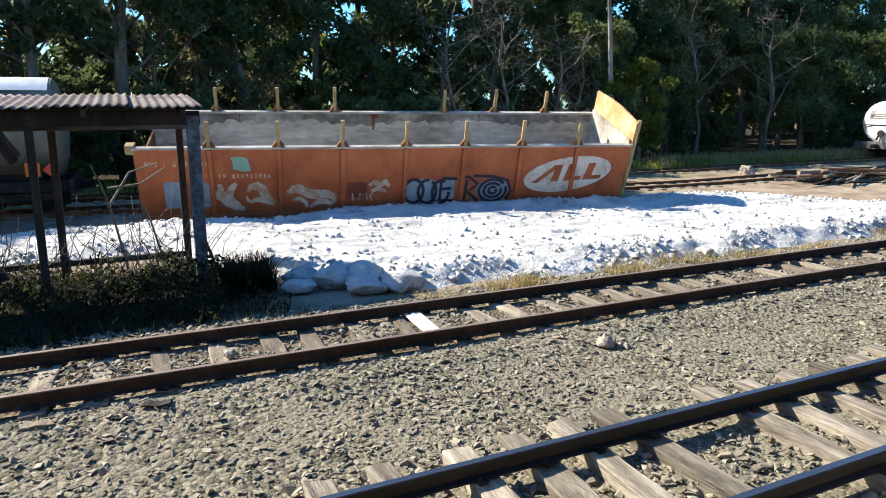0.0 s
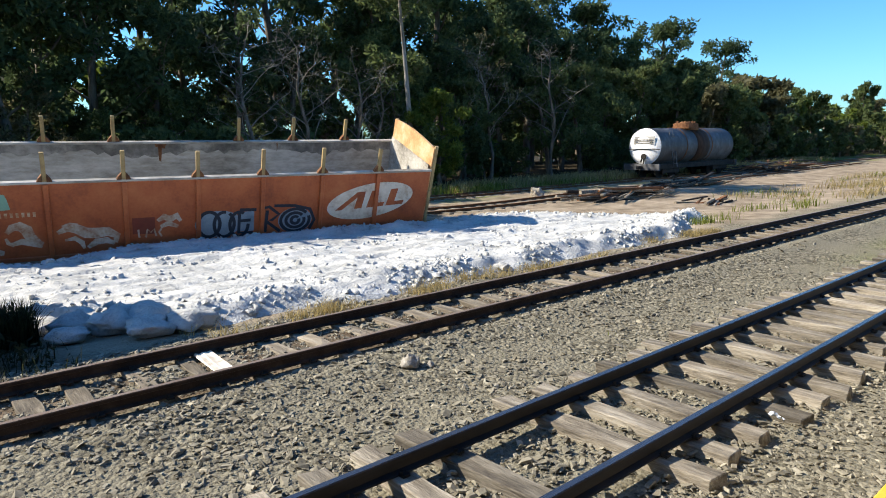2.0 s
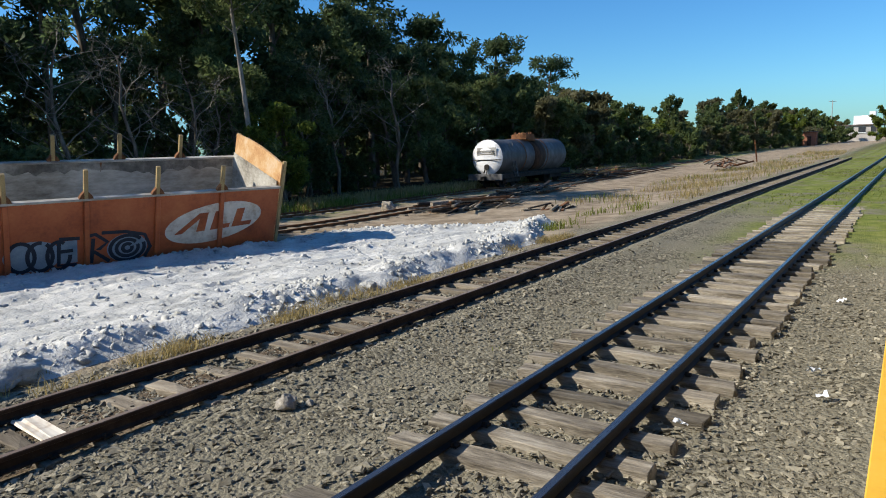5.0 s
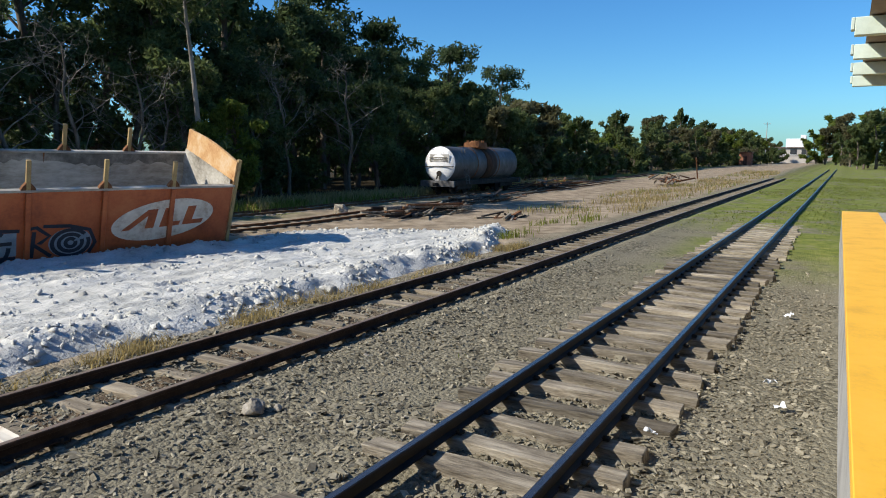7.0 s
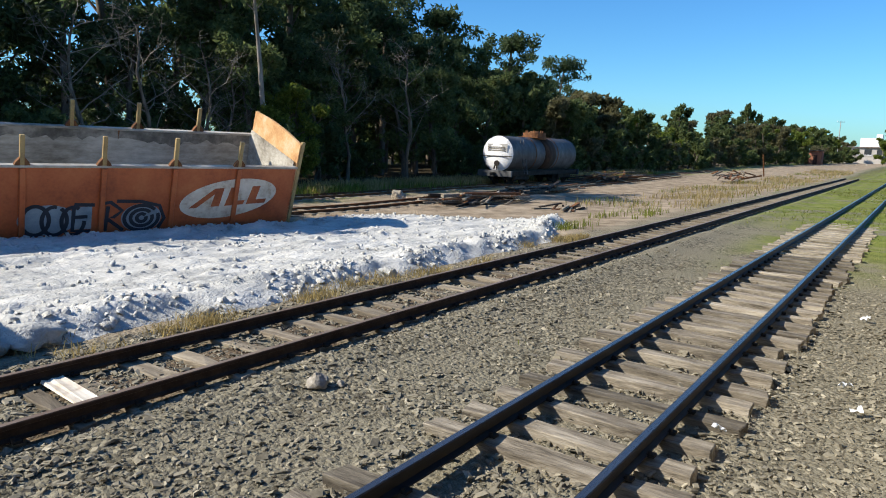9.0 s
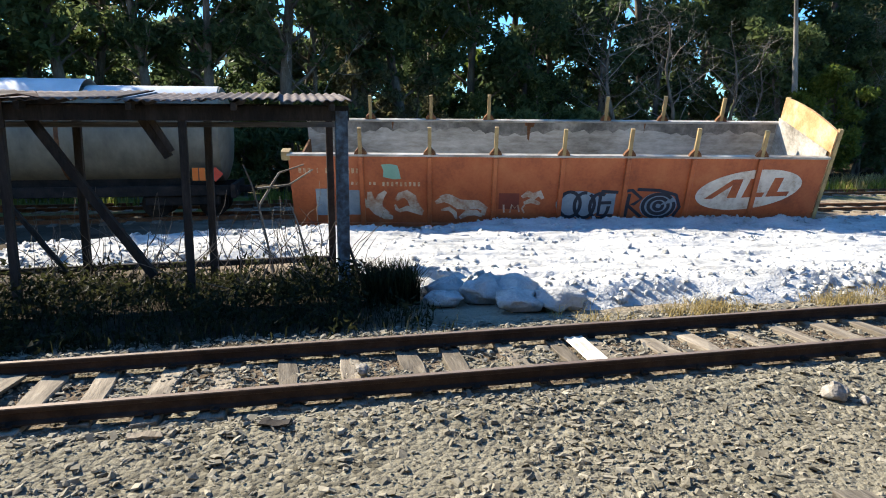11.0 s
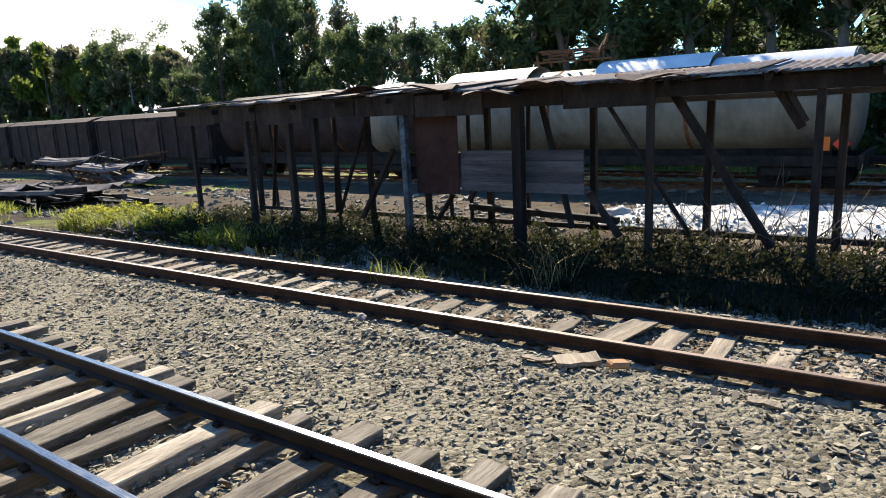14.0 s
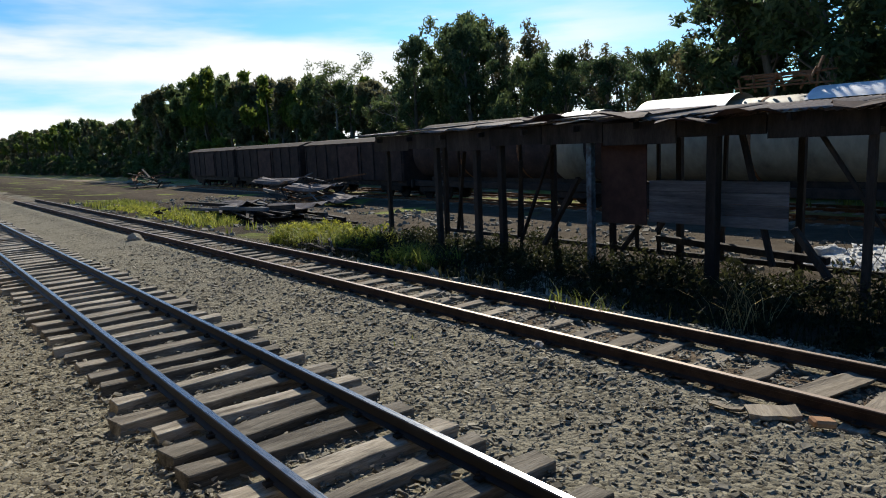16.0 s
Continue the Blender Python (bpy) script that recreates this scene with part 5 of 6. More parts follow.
# torn loose sheets and scraps lying on the roof
for i, (x, y, z, a) in enumerate(((-2.9, 7.75, 2.38, 6), (-4.5, 7.62, 2.34, -5), (-5.3, 7.6, 2.30, 4), (-6.6, 7.7, 2.46, 5), (-8.4, 7.7, 2.47, -4))):
    bm = box(-0.45, 0.45, -0.3, 0.3, 0, 0.012, 0.003)
    bmesh.ops.subdivide_edges(bm, edges=bm.edges[:], cuts=3)
    for v in bm.verts:
        v.co.z += 0.05 * math.sin(v.co.x * 6 + i) + 0.03 * math.cos(v.co.y * 9)
    bm.transform(pose(x, y, z, a, a * 0.5, a * 4))
    part("torn_sheet", bm, "shed_rusty", shed, "torn rusty sheet scrap")
# rusty walkway frame over the tank roofs behind
frame_thing = thing("walkway_frame", "rusty bent walkway frame on top of a tank wagon", "metal frame")
fr = random.Random(8)
for k in range(5):
    part("rail", beam((-10.0 + fr.uniform(-0.2, 0.4), 18.0 + 0.1 * k, 3.36 + 0.09 * k), (-7.6 + fr.uniform(-0.3, 0.3), 18.0 + 0.1 * k, 3.36 + 0.09 * k + fr.uniform(-0.06, 0.1)), 0.06, 0.05), "rust", frame_thing)
for k in range(6):
    x = -9.9 + 0.42 * k
    part("upright", beam((x, 18.1, 3.2), (x + fr.uniform(-0.2, 0.2), 18.1, 3.6 + fr.uniform(0, 0.28)), 0.06, 0.05), "rust", frame_thing)
for k in range(5):
    a = (-8.0 + fr.uniform(-0.2, 0.3), 18.0, 3.3 + 0.1 * k)
    part("bent_bar", beam(a, (a[0] + fr.uniform(-0.5, 0.5), 18.1, a[2] + fr.uniform(0.1, 0.4)), 0.10, 0.06), "rust", frame_thing)


# ---- trees ----
def branch_path(rng, a, d, length, bend, n=5):
    pts, p, d = [Vector(a)], Vector(a), Vector(d).normalized()
    for _ in range(n):
        d = (d + Vector((rng.uniform(-bend, bend), rng.uniform(-bend, bend), rng.uniform(-bend * 0.4, bend * 0.6)))).normalized()
        p = p + d * length / n
        pts.append(p.copy())
    return pts


def limb(bm, pts, r0, r1, seg=6):
    rows = []
    n = len(pts) - 1
    for i, p in enumerate(pts):
        d = (pts[min(i + 1, n)] - pts[max(i - 1, 0)]).normalized()
        q = d.to_track_quat("Z", "Y")
        r = r0 + (r1 - r0) * i / n
        rows.append([bm.verts.new(p + q @ Vector((r * math.cos(2 * math.pi * k / seg), r * math.sin(2 * math.pi * k / seg), 0))) for k in range(seg)])
    for a, b in zip(rows, rows[1:]):
        for k in range(seg):
            bm.faces.new((a[k], a[(k + 1) % seg], b[(k + 1) % seg], b[k]))


def leaves(points, radius, per, size, rng, flat=0.8):
    """Small leaf blades scattered in clumps round the points."""
    P = np.repeat(np.asarray(points, float), per, 0)
    k = len(P)
    d = rng.normal(0, 1, (k, 3))
    d /= np.linalg.norm(d, axis=1)[:, None]
    P = P + d * (radius * rng.rand(k, 1) ** 0.5) * (1, 1, flat)
    s = size * rng.uniform(0.5, 1.4, k)
    u = rng.normal(0, 1, (k, 3))
    u /= np.linalg.norm(u, axis=1)[:, None]
    w = np.cross(u, rng.normal(0, 1, (k, 3)))
    w /= np.linalg.norm(w, axis=1)[:, None]
    u, w = u * s[:, None], w * (s * 0.55)[:, None]
    v = np.stack([P - u, P + w, P + u * 0.9 - w * 0.5], 1).reshape(-1, 3)
    f = np.arange(3 * k).reshape(-1, 3)
    return v, f


def tree(name, label, seed, height, spread, leaf, bark, clumps=90, per=55, leaf_size=0.13, first=0.3, bare=0.0, lean=0.0, oval=1.0):
    rng, nr = random.Random(seed), np.random.RandomState(seed)
    t = thing(name, label, "tree")
    bm = bmesh.new()
    top = height * rng.uniform(0.78, 0.86)
    twisted = bare >= 0.5
    trunk = branch_path(rng, (0, 0, -0.3), (lean, 0, 1), top, 0.26 if twisted else 0.025 if first > 0.6 else 0.10, 8)
    r0 = (0.018 * height + 0.05) * (0.6 if bare >= 0.5 else 0.55 if first > 0.6 else 1.0)
    limb(bm, trunk, r0, r0 * 0.25, 7)
    part("trunk", bm, "bark" if twisted else bark, t, smooth=True)
    limbs, ends = bmesh.new(), []
    n = int(8 + height * 0.55) if per > 40 else 8
    for i in range(n):
        u = first + (1 - first) * (i + rng.random()) / n
        j = min(int(u * 8), 7)
        base = trunk[j].lerp(trunk[j + 1], u * 8 - j)
        a = i * 2.4 + rng.uniform(-0.5, 0.5)
        reach = spread * (math.sin(math.pi * (0.22 + 0.72 * (u - first) / (1 - first))) ** 0.7) * rng.uniform(0.65, 1.15)
        path = branch_path(rng, base, (math.cos(a), math.sin(a), 0.55 * oval + 0.4 * u), reach, 0.55 if twisted else 0.28, 5)
        limb(limbs, path, r0 * 0.32 * (1.2 - u * 0.7), r0 * 0.05, 3)
        ends += path[2:]
        for _ in range((2 if per > 40 else 0) if bare < 0.5 else 5):
            q = path[rng.randint(2, 5)]
            sub = branch_path(rng, q, (rng.uniform(-1, 1), rng.uniform(-1, 1), rng.uniform(-0.2, 0.9)), reach * rng.uniform(0.25, 0.5), 0.35, 4)
            limb(limbs, sub, r0 * 0.09, r0 * 0.02, 3)
            ends += sub[2:]
            if bare >= 0.5:
                for _ in range(3):
                    q2 = sub[rng.randint(1, 4)]
                    limb(limbs, branch_path(rng, q2, (rng.uniform(-1, 1), rng.uniform(-1, 1), rng.uniform(-0.3, 0.8)), reach * 0.25, 0.4, 3), r0 * 0.035, r0 * 0.012, 3)
    ends += [trunk[-1], trunk[-2]]
    part("branchwork", limbs, bark, t, smooth=True)
    if clumps:
        pick = [ends[k] for k in nr.choice(len(ends), clumps, clumps > len(ends))]
        pts = [p + Vector((rng.uniform(-0.3, 0.3), rng.uniform(-0.3, 0.3), rng.uniform(-0.2, 0.4))) for p in pick]
        sizes = 0.13 * spread + 0.16
        v, f = leaves(pts, sizes, per, leaf_size, nr)
        raw("crown", v, f, leaf, t)
    return t


broad = [tree("broadleaf_tree", "dense dark green broadleaf tree at the wood's edge", 100 + i, h, s, leaf, "bark", c, 44, 0.19, f)
         for i, (h, s, leaf, c, f) in enumerate(((11.5, 3.2, "leaf_dark", 125, 0.25), (10, 2.8, "leaf_mid", 110, 0.2), (12.5, 3.0, "leaf_dark", 115, 0.32), (8.5, 2.9, "leaf_mid", 110, 0.12), (9.5, 3.0, "leaf_dry", 90, 0.2)))]
slim = [tree("slender_tree", "slender open-crowned tree with sky between its leaves", 120 + i, h, 2.1, leaf, "bark", c, 60, 0.17, 0.42)
        for i, (h, leaf, c) in enumerate(((11.5, "leaf_mid", 60), (12.5, "leaf_dark", 70), (10.5, "leaf_dry", 50)))]
bush = [tree("shrub", "dense low shrub under the trees", 140 + i, 3.4, 1.9, leaf, "bark", 60, 70, 0.15, 0.05) for i, leaf in enumerate(("leaf_dark", "leaf_mid", "leaf_light"))]
bare = [tree("bare_tree", "leafless grey tree with twisted pale branches", 160 + i, 9.5 + i, 3.4, "leaf_dry", "bark_pale", 14 * i, 41, 0.1, 0.3, bare=1.0) for i in range(2)]
pine = tree("pine_tree", "tall pine with a pale bare trunk and dark tufts", 171, 14.5, 3.9, "leaf_mid", "bark_pale", 120, 80, 0.15, 0.66)
light = tree("broadleaf_tree", "yellow-green young tree catching the sun", 172, 6.5, 1.9, "leaf_light", "bark", 70, 80, 0.15, 0.15)
airy = tree("flat_crowned_tree", "slender flat-crowned tree with airy foliage", 173, 11, 3.6, "leaf_mid", "bark_pale", 45, 60, 0.12, 0.62, oval=0.4)

hedge = [tree("shrub", "dense far shrub that hides the tree trunks", 190 + i, 4.2, 3.0, leaf, "bark", 56, 26, 0.38, 0.0, oval=0.7) for i, leaf in enumerate(("leaf_mid", "leaf_mid", "leaf_dry"))]
far = [tree("far_tree", "distant leafy tree along the line", 180 + i, h, 3.4, leaf, "bark", 80, 27, 0.42, 0.04) for i, (h, leaf) in enumerate(((10.5, "leaf_mid"), (9.0, "leaf_light"), (9.5, "leaf_dry"), (11.5, "leaf_mid")))]

used = set()


def plant(ob, x, y, s=1.0, turn=0.0, sz=None):
    m = pose(x, y, float(ground_z(np.array(x), np.array(y))) - 0.05, 0, 0, turn) @ Matrix.Diagonal((s, s, sz or s, 1))
    if ob.name in used:
        new_one = copy_thing(ob, m)
        new_one.matrix_basis = m
        return new_one
    used.add(ob.name)
    ob.matrix_basis = m
    return ob


tr = random.Random(77)
# open wood with sky between the stems behind the tank row and the wagon
for row_y, gap, lo, hi in ((27.0, 2.8, -15, 7), (30.5, 3.8, -18, 8)):
    x = lo
    while x < hi:
        plant(tr.choice(slim + slim + broad[:3]), x, row_y + tr.uniform(-1, 1), tr.uniform(0.95, 1.25), tr.uniform(0, 360))
        x += gap * tr.uniform(0.7, 1.3)
for row_y, gap, smin in ((28.5, 2.2, 0.52), (36, 3.4, 0.7)):
    x = -16
    while x < 18:
        plant(tr.choice(broad[3:] + [broad[1]]), x, row_y + tr.uniform(-1.4, 1.4), smin * tr.uniform(0.85, 1.15), tr.uniform(0, 360))
        x += gap * tr.uniform(0.7, 1.3)
x = -15
while x < 15:
    plant(tr.choice(bush[:2]), x, 24.4 + tr.uniform(-0.6, 0.6), tr.uniform(0.7, 1.05), tr.uniform(0, 360))
    x += tr.uniform(1.8, 2.8)
# dense dark wood further on
for row_y, gap, lo, hi, smin in ((30.5, 3.0, 7, 66, 1.0), (34.5, 3.6, 8, 28, 1.36), (34.5, 4.2, 28, 76, 1.45), (41, 6.4, 34, 90, 1.7)):
    x = lo
    while x < hi:
        plant(tr.choice(broad if x > 45 else (broad[0], broad[2], broad[0], broad[1])), x, row_y + tr.uniform(-0.9, 0.9), smin * tr.uniform(0.85, 1.18) * float(np.interp(x, (46, 56, 66), (1.0, 0.86, 0.7))), tr.uniform(0, 360))
        x += gap * tr.uniform(0.7, 1.3)
x = 9
while x < 66:
    plant(tr.choice(bush[:2] + [broad[3]]), x, 26.5 + tr.uniform(-0.8, 1.2), tr.uniform(0.7, 1.0), tr.uniform(0, 360))
    x += tr.uniform(1.6, 2.8)
plant(pine, 22.1, 24.2, 1.0, 40)
plant(light, 23.6, 23.9, 0.92, 10)
for x, y, s in ((16.6, 25.0, 0.95), (18.9, 25.2, 0.85), (20.6, 25.4, 0.8), (14.6, 25.6, 1.0), (29.0, 25.6, 0.9), (34.4, 25.4, 1.1), (1.5, 26.2, 1.0)):
    plant(bare[int(x) % 2], x, y, s, x * 40)
def tall(ob):
    return max(v[2] for c in ob.children for v in c.bound_box)


def right_top(x):
    """Height of the belt's top along the line."""
    return float(np.interp(x, (54, 64, 76, 86, 112, 128, 160, 214, 270), (8.4, 7.0, 7.4, 5.6, 6.0, 7.8, 8.4, 8.2, 6.0)))


# the belt of trees that runs off along the line to the far end
x = 54
while x < 260:
    for off, y0, share in ((0.0, 30, 1.12), (1.0, 27, 0.92)):
        ob = tr.choice(far)
        s = right_top(x) * share * tr.uniform(0.9, 1.12) / tall(ob)
        plant(ob, x + off, y0 - 0.04 * (x - 62) + tr.uniform(-1.5, 1.5), max(0.62, s), tr.uniform(0, 360), s)
    x += tr.uniform(2.3, 3.3) * (1 + 0.014 * (x - 62))
x = 58
while x < 270:
    plant(tr.choice(hedge), x, 25.2 - 0.045 * (x - 62) + tr.uniform(-0.8, 0.8), tr.uniform(0.6, 1.05), tr.uniform(0, 360))
    x += tr.uniform(2.0, 3.2) * (1 + 0.012 * (x - 58))
for x, y in ((272, 2), (268, 5), (265, -2), (280, 8), (260, -5)):
    plant(tr.choice(far), x, y, 0.9, tr.uniform(0, 360))
for ob, x, y, h in ((far[0], 97, 27, 8.9), (far[3], 98.5, 28, 8.4), (far[3], 143, 27.5, 11.8), (far[0], 145, 28, 11.2)):
    plant(ob, x, y, 0.72, x * 7, h / tall(ob))
# far trees on the platform's side
for x, y, s in ((200, 7.6, 0.62), (201, 5.6, 0.8), (203, 3.6, 0.95), (205, 1.2, 1.2), (202, -1.8, 1.25), (207, -5, 1.25), (150, -4, 0.75), (155, -8, 0.95), (148, -12, 0.85), (152, -17, 1.0), (160, -21, 1.1), (138, -15, 0.6), (175, -2, 0.9), (165, -14, 1.2), (170, -10, 1.1), (142, -9, 0.6), (145, -21, 1.0), (180, -7, 1.2), (190, 0, 0.7), (185, -13, 1.2), (150, -25, 1.2), (128, -20, 0.8), (150, -6, 0.9), (147, -3, 0.7), (158, -11, 1.1), (140, -18, 0.9), (135, -12, 0.5), (162, -5, 1.0), (133, -17, 0.7)):
    plant(tr.choice(far), x, y, 1.25 * s, tr.uniform(0, 360))
# the wood's uneven top past the shed: lower near the covered wagons, taller further off
def left_top(x):
    xs = (-330, -258, -195, -145, -108, -102, -91, -77, -65, -57, -47, -42.6, -40, -37.6, -35.5, -31.5, -29.8, -28.9, -27.6, -25.8, -23.4, -20.6, -18.6, -16.9, -15.8)
    return float(np.interp(x, xs, (9.5, 10.6, 10, 9.6, 7.6, 9, 11.7, 11, 9.3, 8.4, 8.0, 5.6, 8.4, 9.9, 10.6, 9.5, 7.0, 5.0, 7.0, 7.6, 7.0, 6.1, 6.7, 6.4, 8.5)))


x = -15
while x > -330:
    kinds = broad if x > -44 else far
    for row_y, share in ((28.2, 1.0), (31.5, 0.98)):
        ob = tr.choice(kinds)
        s = 1.1 * left_top(x) * share * tr.uniform(0.93, 1.06) / tall(ob)
        plant(ob, x, row_y + 0.008 * (x + 15) + tr.uniform(-0.8, 0.8), max(0.56 if x > -60 else 0.75, 0.75 * s), tr.uniform(0, 360), s)
    plant(tr.choice(hedge), x, 25.8 + 0.012 * (x + 40) * (x < -40) + tr.uniform(-0.7, 0.7), tr.uniform(0.5, 0.8), tr.uniform(0, 360))
    x -= tr.uniform(1.5, 2.3) * max(1.0, 1 - 0.012 * (x + 40))
for i in range(14):
    plant(tr.choice(far), tr.uniform(-330, -290), 24 - 2.6 * i, tr.uniform(0.7, 1.1), tr.uniform(0, 360))
plant(airy, -48.5, 27, 0.98, 20)
plant(bare[0], -40.6, 27.2, 0.85, 70)
# closing rows behind the open wood
x = 8
while x < 70:
    plant(tr.choice(hedge), x, 45 + tr.uniform(-1, 1), tr.uniform(1.1, 1.5), tr.uniform(0, 360))
    x += tr.uniform(2.6, 3.8)
x = -16
while x < 10:
    plant(tr.choice(hedge), x, 34 + tr.uniform(-1, 1), tr.uniform(0.9, 1.2), tr.uniform(0, 360))
    x += tr.uniform(2.2, 3.2)
x = -14
while x < 10:
    plant(tr.choice(far), x, 41 + tr.uniform(-1.5, 1.5), tr.uniform(0.95, 1.2), tr.uniform(0, 360))
    x += tr.uniform(2.6, 3.8)
for ob in broad + slim + bush + bare + hedge + far:
    if ob.name not in used:
        plant(ob, tr.uniform(20, 50), 29, 0.9)


# ---- plants and clutter in the yard ----
def blades(name, label, n, place, height, width, mat, seed, droop=0.5, category="grass", kind="stuff"):
    """Narrow bent blades in one mesh: place(rng, n) gives x, y."""
    rng = np.random.RandomState(seed)
    x, y = place(rng, n)
    k = len(x)
    z = ground_z(x, y)
    h = height * rng.uniform(0.45, 1.2, k)
    a = rng.uniform(0, 2 * np.pi, k)
    dx, dy = np.cos(a), np.sin(a)
    w = width * rng.uniform(0.6, 1.3, k)
    lean = droop * h * rng.uniform(0.2, 1.2, k)
    p0 = np.stack([x - dy * w, y + dx * w, z - 0.02], -1)
    p1 = np.stack([x + dy * w, y - dx * w, z - 0.02], -1)
    q0 = np.stack([x - dy * w * 0.7 + dx * lean * 0.35, y + dx * w * 0.7 + dy * lean * 0.35, z + h * 0.65], -1)
    q1 = np.stack([x + dy * w * 0.7 + dx * lean * 0.35, y - dx * w * 0.7 + dy * lean * 0.35, z + h * 0.65], -1)
    tip = np.stack([x + dx * lean, y + dy * lean, z + h], -1)
    v = np.stack([p0, p1, q1, q0, tip], 1).reshape(-1, 3)
    b = 5 * np.arange(k)[:, None]
    f = np.concatenate([b + (0, 1, 2), b + (0, 2, 3), b + (3, 2, 4)])
    return tagged(raw(name, v, f, mat), label, category, kind=kind)


def area(x0, x1, y0, y1, thin=None):
    def place(rng, n):
        x, y = rng.uniform(x0, x1, n), rng.uniform(y0, y1, n)
        if thin is not None:
            keep = rng.rand(n) < thin(x, y)
            x, y = x[keep], y[keep]
        return x, y
    return place


def patchy(seed, base=0.4, level=0.0):
    return lambda x, y: smoothstep(level - 0.15, level + 0.35, waves(x, y, seed, 4, base))


# weeds by the shed, its shade put into their near-black colour
def weed_band(x, y):
    return smoothstep(5.05, 5.5, y + 0.25 * waves(x, y, 51, 4, 0.5)) * smoothstep(10.1, 9.4, y) * smoothstep(2.5, 1.4, x + 0.5 * (y - 5.5) * 0.3)


blades("weed_patch", "weeds and long grass with the shed's shade in their dark colour", 16000, area(-14.5, 3.0, 5.0, 10.1, weed_band), 0.22, 0.006, "weed", 61, 1.2)


def weed_leaves():
    rng = np.random.RandomState(62)
    x, y = rng.uniform(-14.3, 2.4, 800), rng.uniform(5.3, 9.6, 800)
    keep = rng.rand(800) < weed_band(x, y)
    x, y = x[keep], y[keep]
    pts = np.stack([x, y, ground_z(x, y) + rng.uniform(0.02, 0.30, len(x)) * (1.1 + 0.9 * waves(x, y, 58, 3, 0.35)) * smoothstep(4.8, 6.6, y)], -1)
    v, f = leaves(pts, 0.24, 40, 0.05, rng)
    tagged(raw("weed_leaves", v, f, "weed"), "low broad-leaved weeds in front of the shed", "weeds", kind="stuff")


weed_leaves()


def weed_clump(label, x0, x1, y0, y1, n, height, seed):
    rng = np.random.RandomState(seed)
    x, y = rng.uniform(x0, x1, n), rng.uniform(y0, y1, n)
    crest = height * (0.35 + 0.65 * smoothstep(-0.4, 0.5, waves(x, y, seed, 3, 0.7)))
    pts = np.stack([x, y, ground_z(x, y) + crest * rng.uniform(0.1, 1.0, n)], -1)
    v, f = leaves(pts, 0.13, 26, 0.045, rng)
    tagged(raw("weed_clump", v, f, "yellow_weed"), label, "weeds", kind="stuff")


weed_clump("yellow-green leafy weeds past the shed, sunlight put into their colour", -15.9, -12.4, 5.6, 7.2, 520, 0.55, 161)
weed_clump("yellow-green leafy weeds beside the siding", -11.0, -9.4, 5.5, 6.3, 110, 0.3, 162)
weed_clump("low yellow-green weeds along the old siding", -34, -22, 5.8, 7.6, 320, 0.25, 163)
blades("grass_patch", "bright green grass tuft beside the shed end", 3500, area(-15.8, -12.3, 5.5, 7.4, patchy(63, 0.6, -0.2)), 0.46, 0.009, "grass", 63, 1.2)
blades("grass_patch", "bright green grass along the siding", 1500, area(-10.6, -9.2, 5.4, 6.4, patchy(64, 0.5, -0.2)), 0.42, 0.013, "grass", 64, 0.7)
blades("grass_patch", "sparse green grass by the old siding", 9000, area(-42, -16, 5.6, 9.0, patchy(65, 0.2, 0.0)), 0.28, 0.02, "grass", 65, 0.7)
blades("grass_patch", "dry yellow grass along the edge of the salt", 12000, area(3.4, 16, 5.0, 5.95, patchy(66, 0.3, 0.0)), 0.15, 0.006, "straw", 66, 1.8)
blades("grass_patch", "green weed tuft at the end of the salt", 600, area(17.6, 19.6, 5.9, 7.2, patchy(67, 0.6, 0.1)), 0.28, 0.010, "grass", 67, 0.7)
blades("grass_patch", "green weed tuft beside the siding", 1000, area(22, 26, 6.0, 8.0, patchy(68, 0.5, 0.1)), 0.25, 0.012, "grass", 68, 0.7)
blades("grass_patch", "dry tall grass between the siding and the yard", 16000, area(28, 110, 5.6, 11.5, patchy(69, 0.1, 0.05)), 0.32, 0.014, "straw", 69, 1.0)
blades("grass_patch", "green grass between the siding and the yard", 7000, area(26, 110, 5.6, 11.5, patchy(70, 0.1, 0.2)), 0.3, 0.014, "grass", 70, 1.0)
blades("grass_patch", "pale grass strip along the foot of the wood", 26000, area(12, 70, 20.6, 23.6, patchy(71, 0.12, -0.2)), 0.5, 0.022, "straw", 71, 0.6)
blades("grass_patch", "green grass strip along the foot of the wood", 16000, area(-16, 70, 20.4, 23.4, patchy(72, 0.15, 0.0)), 0.42, 0.022, "grass", 72, 0.6)
blades("grass_patch", "short green turf beside the running track", 34000, area(22, 85, -8, 3.2, lambda x, y: patchy(73, 0.06, -0.1)(x, y) * ((np.abs(y) > 0.1) & (np.abs(y - 1.06) > 0.1)) * smoothstep(20, 36, x) * np.where((x < 21.6) & (y < -1.5), 0, 1)), 0.06, 0.016, "grass", 73, 1.4)
blades("grass_patch", "few green sprigs in the ballast", 500, area(-6, 10, 1.8, 3.2, patchy(74, 0.5, 0.55)), 0.07, 0.006, "grass", 74, 1.0)
blades("grass_patch", "dry tussocks in front of the shed", 46, area(-3.7, -3.2, 5.4, 5.9), 0.6, 0.006, "straw", 75, 1.1)
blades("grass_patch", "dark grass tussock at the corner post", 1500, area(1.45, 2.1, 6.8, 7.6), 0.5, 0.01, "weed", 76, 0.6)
blades("grass_patch", "grass sprigs growing on the siding rail", 60, area(-5.6, -4.6, D2 + 1.05, D2 + 1.35), 0.32, 0.009, "grass", 77, 1.0)


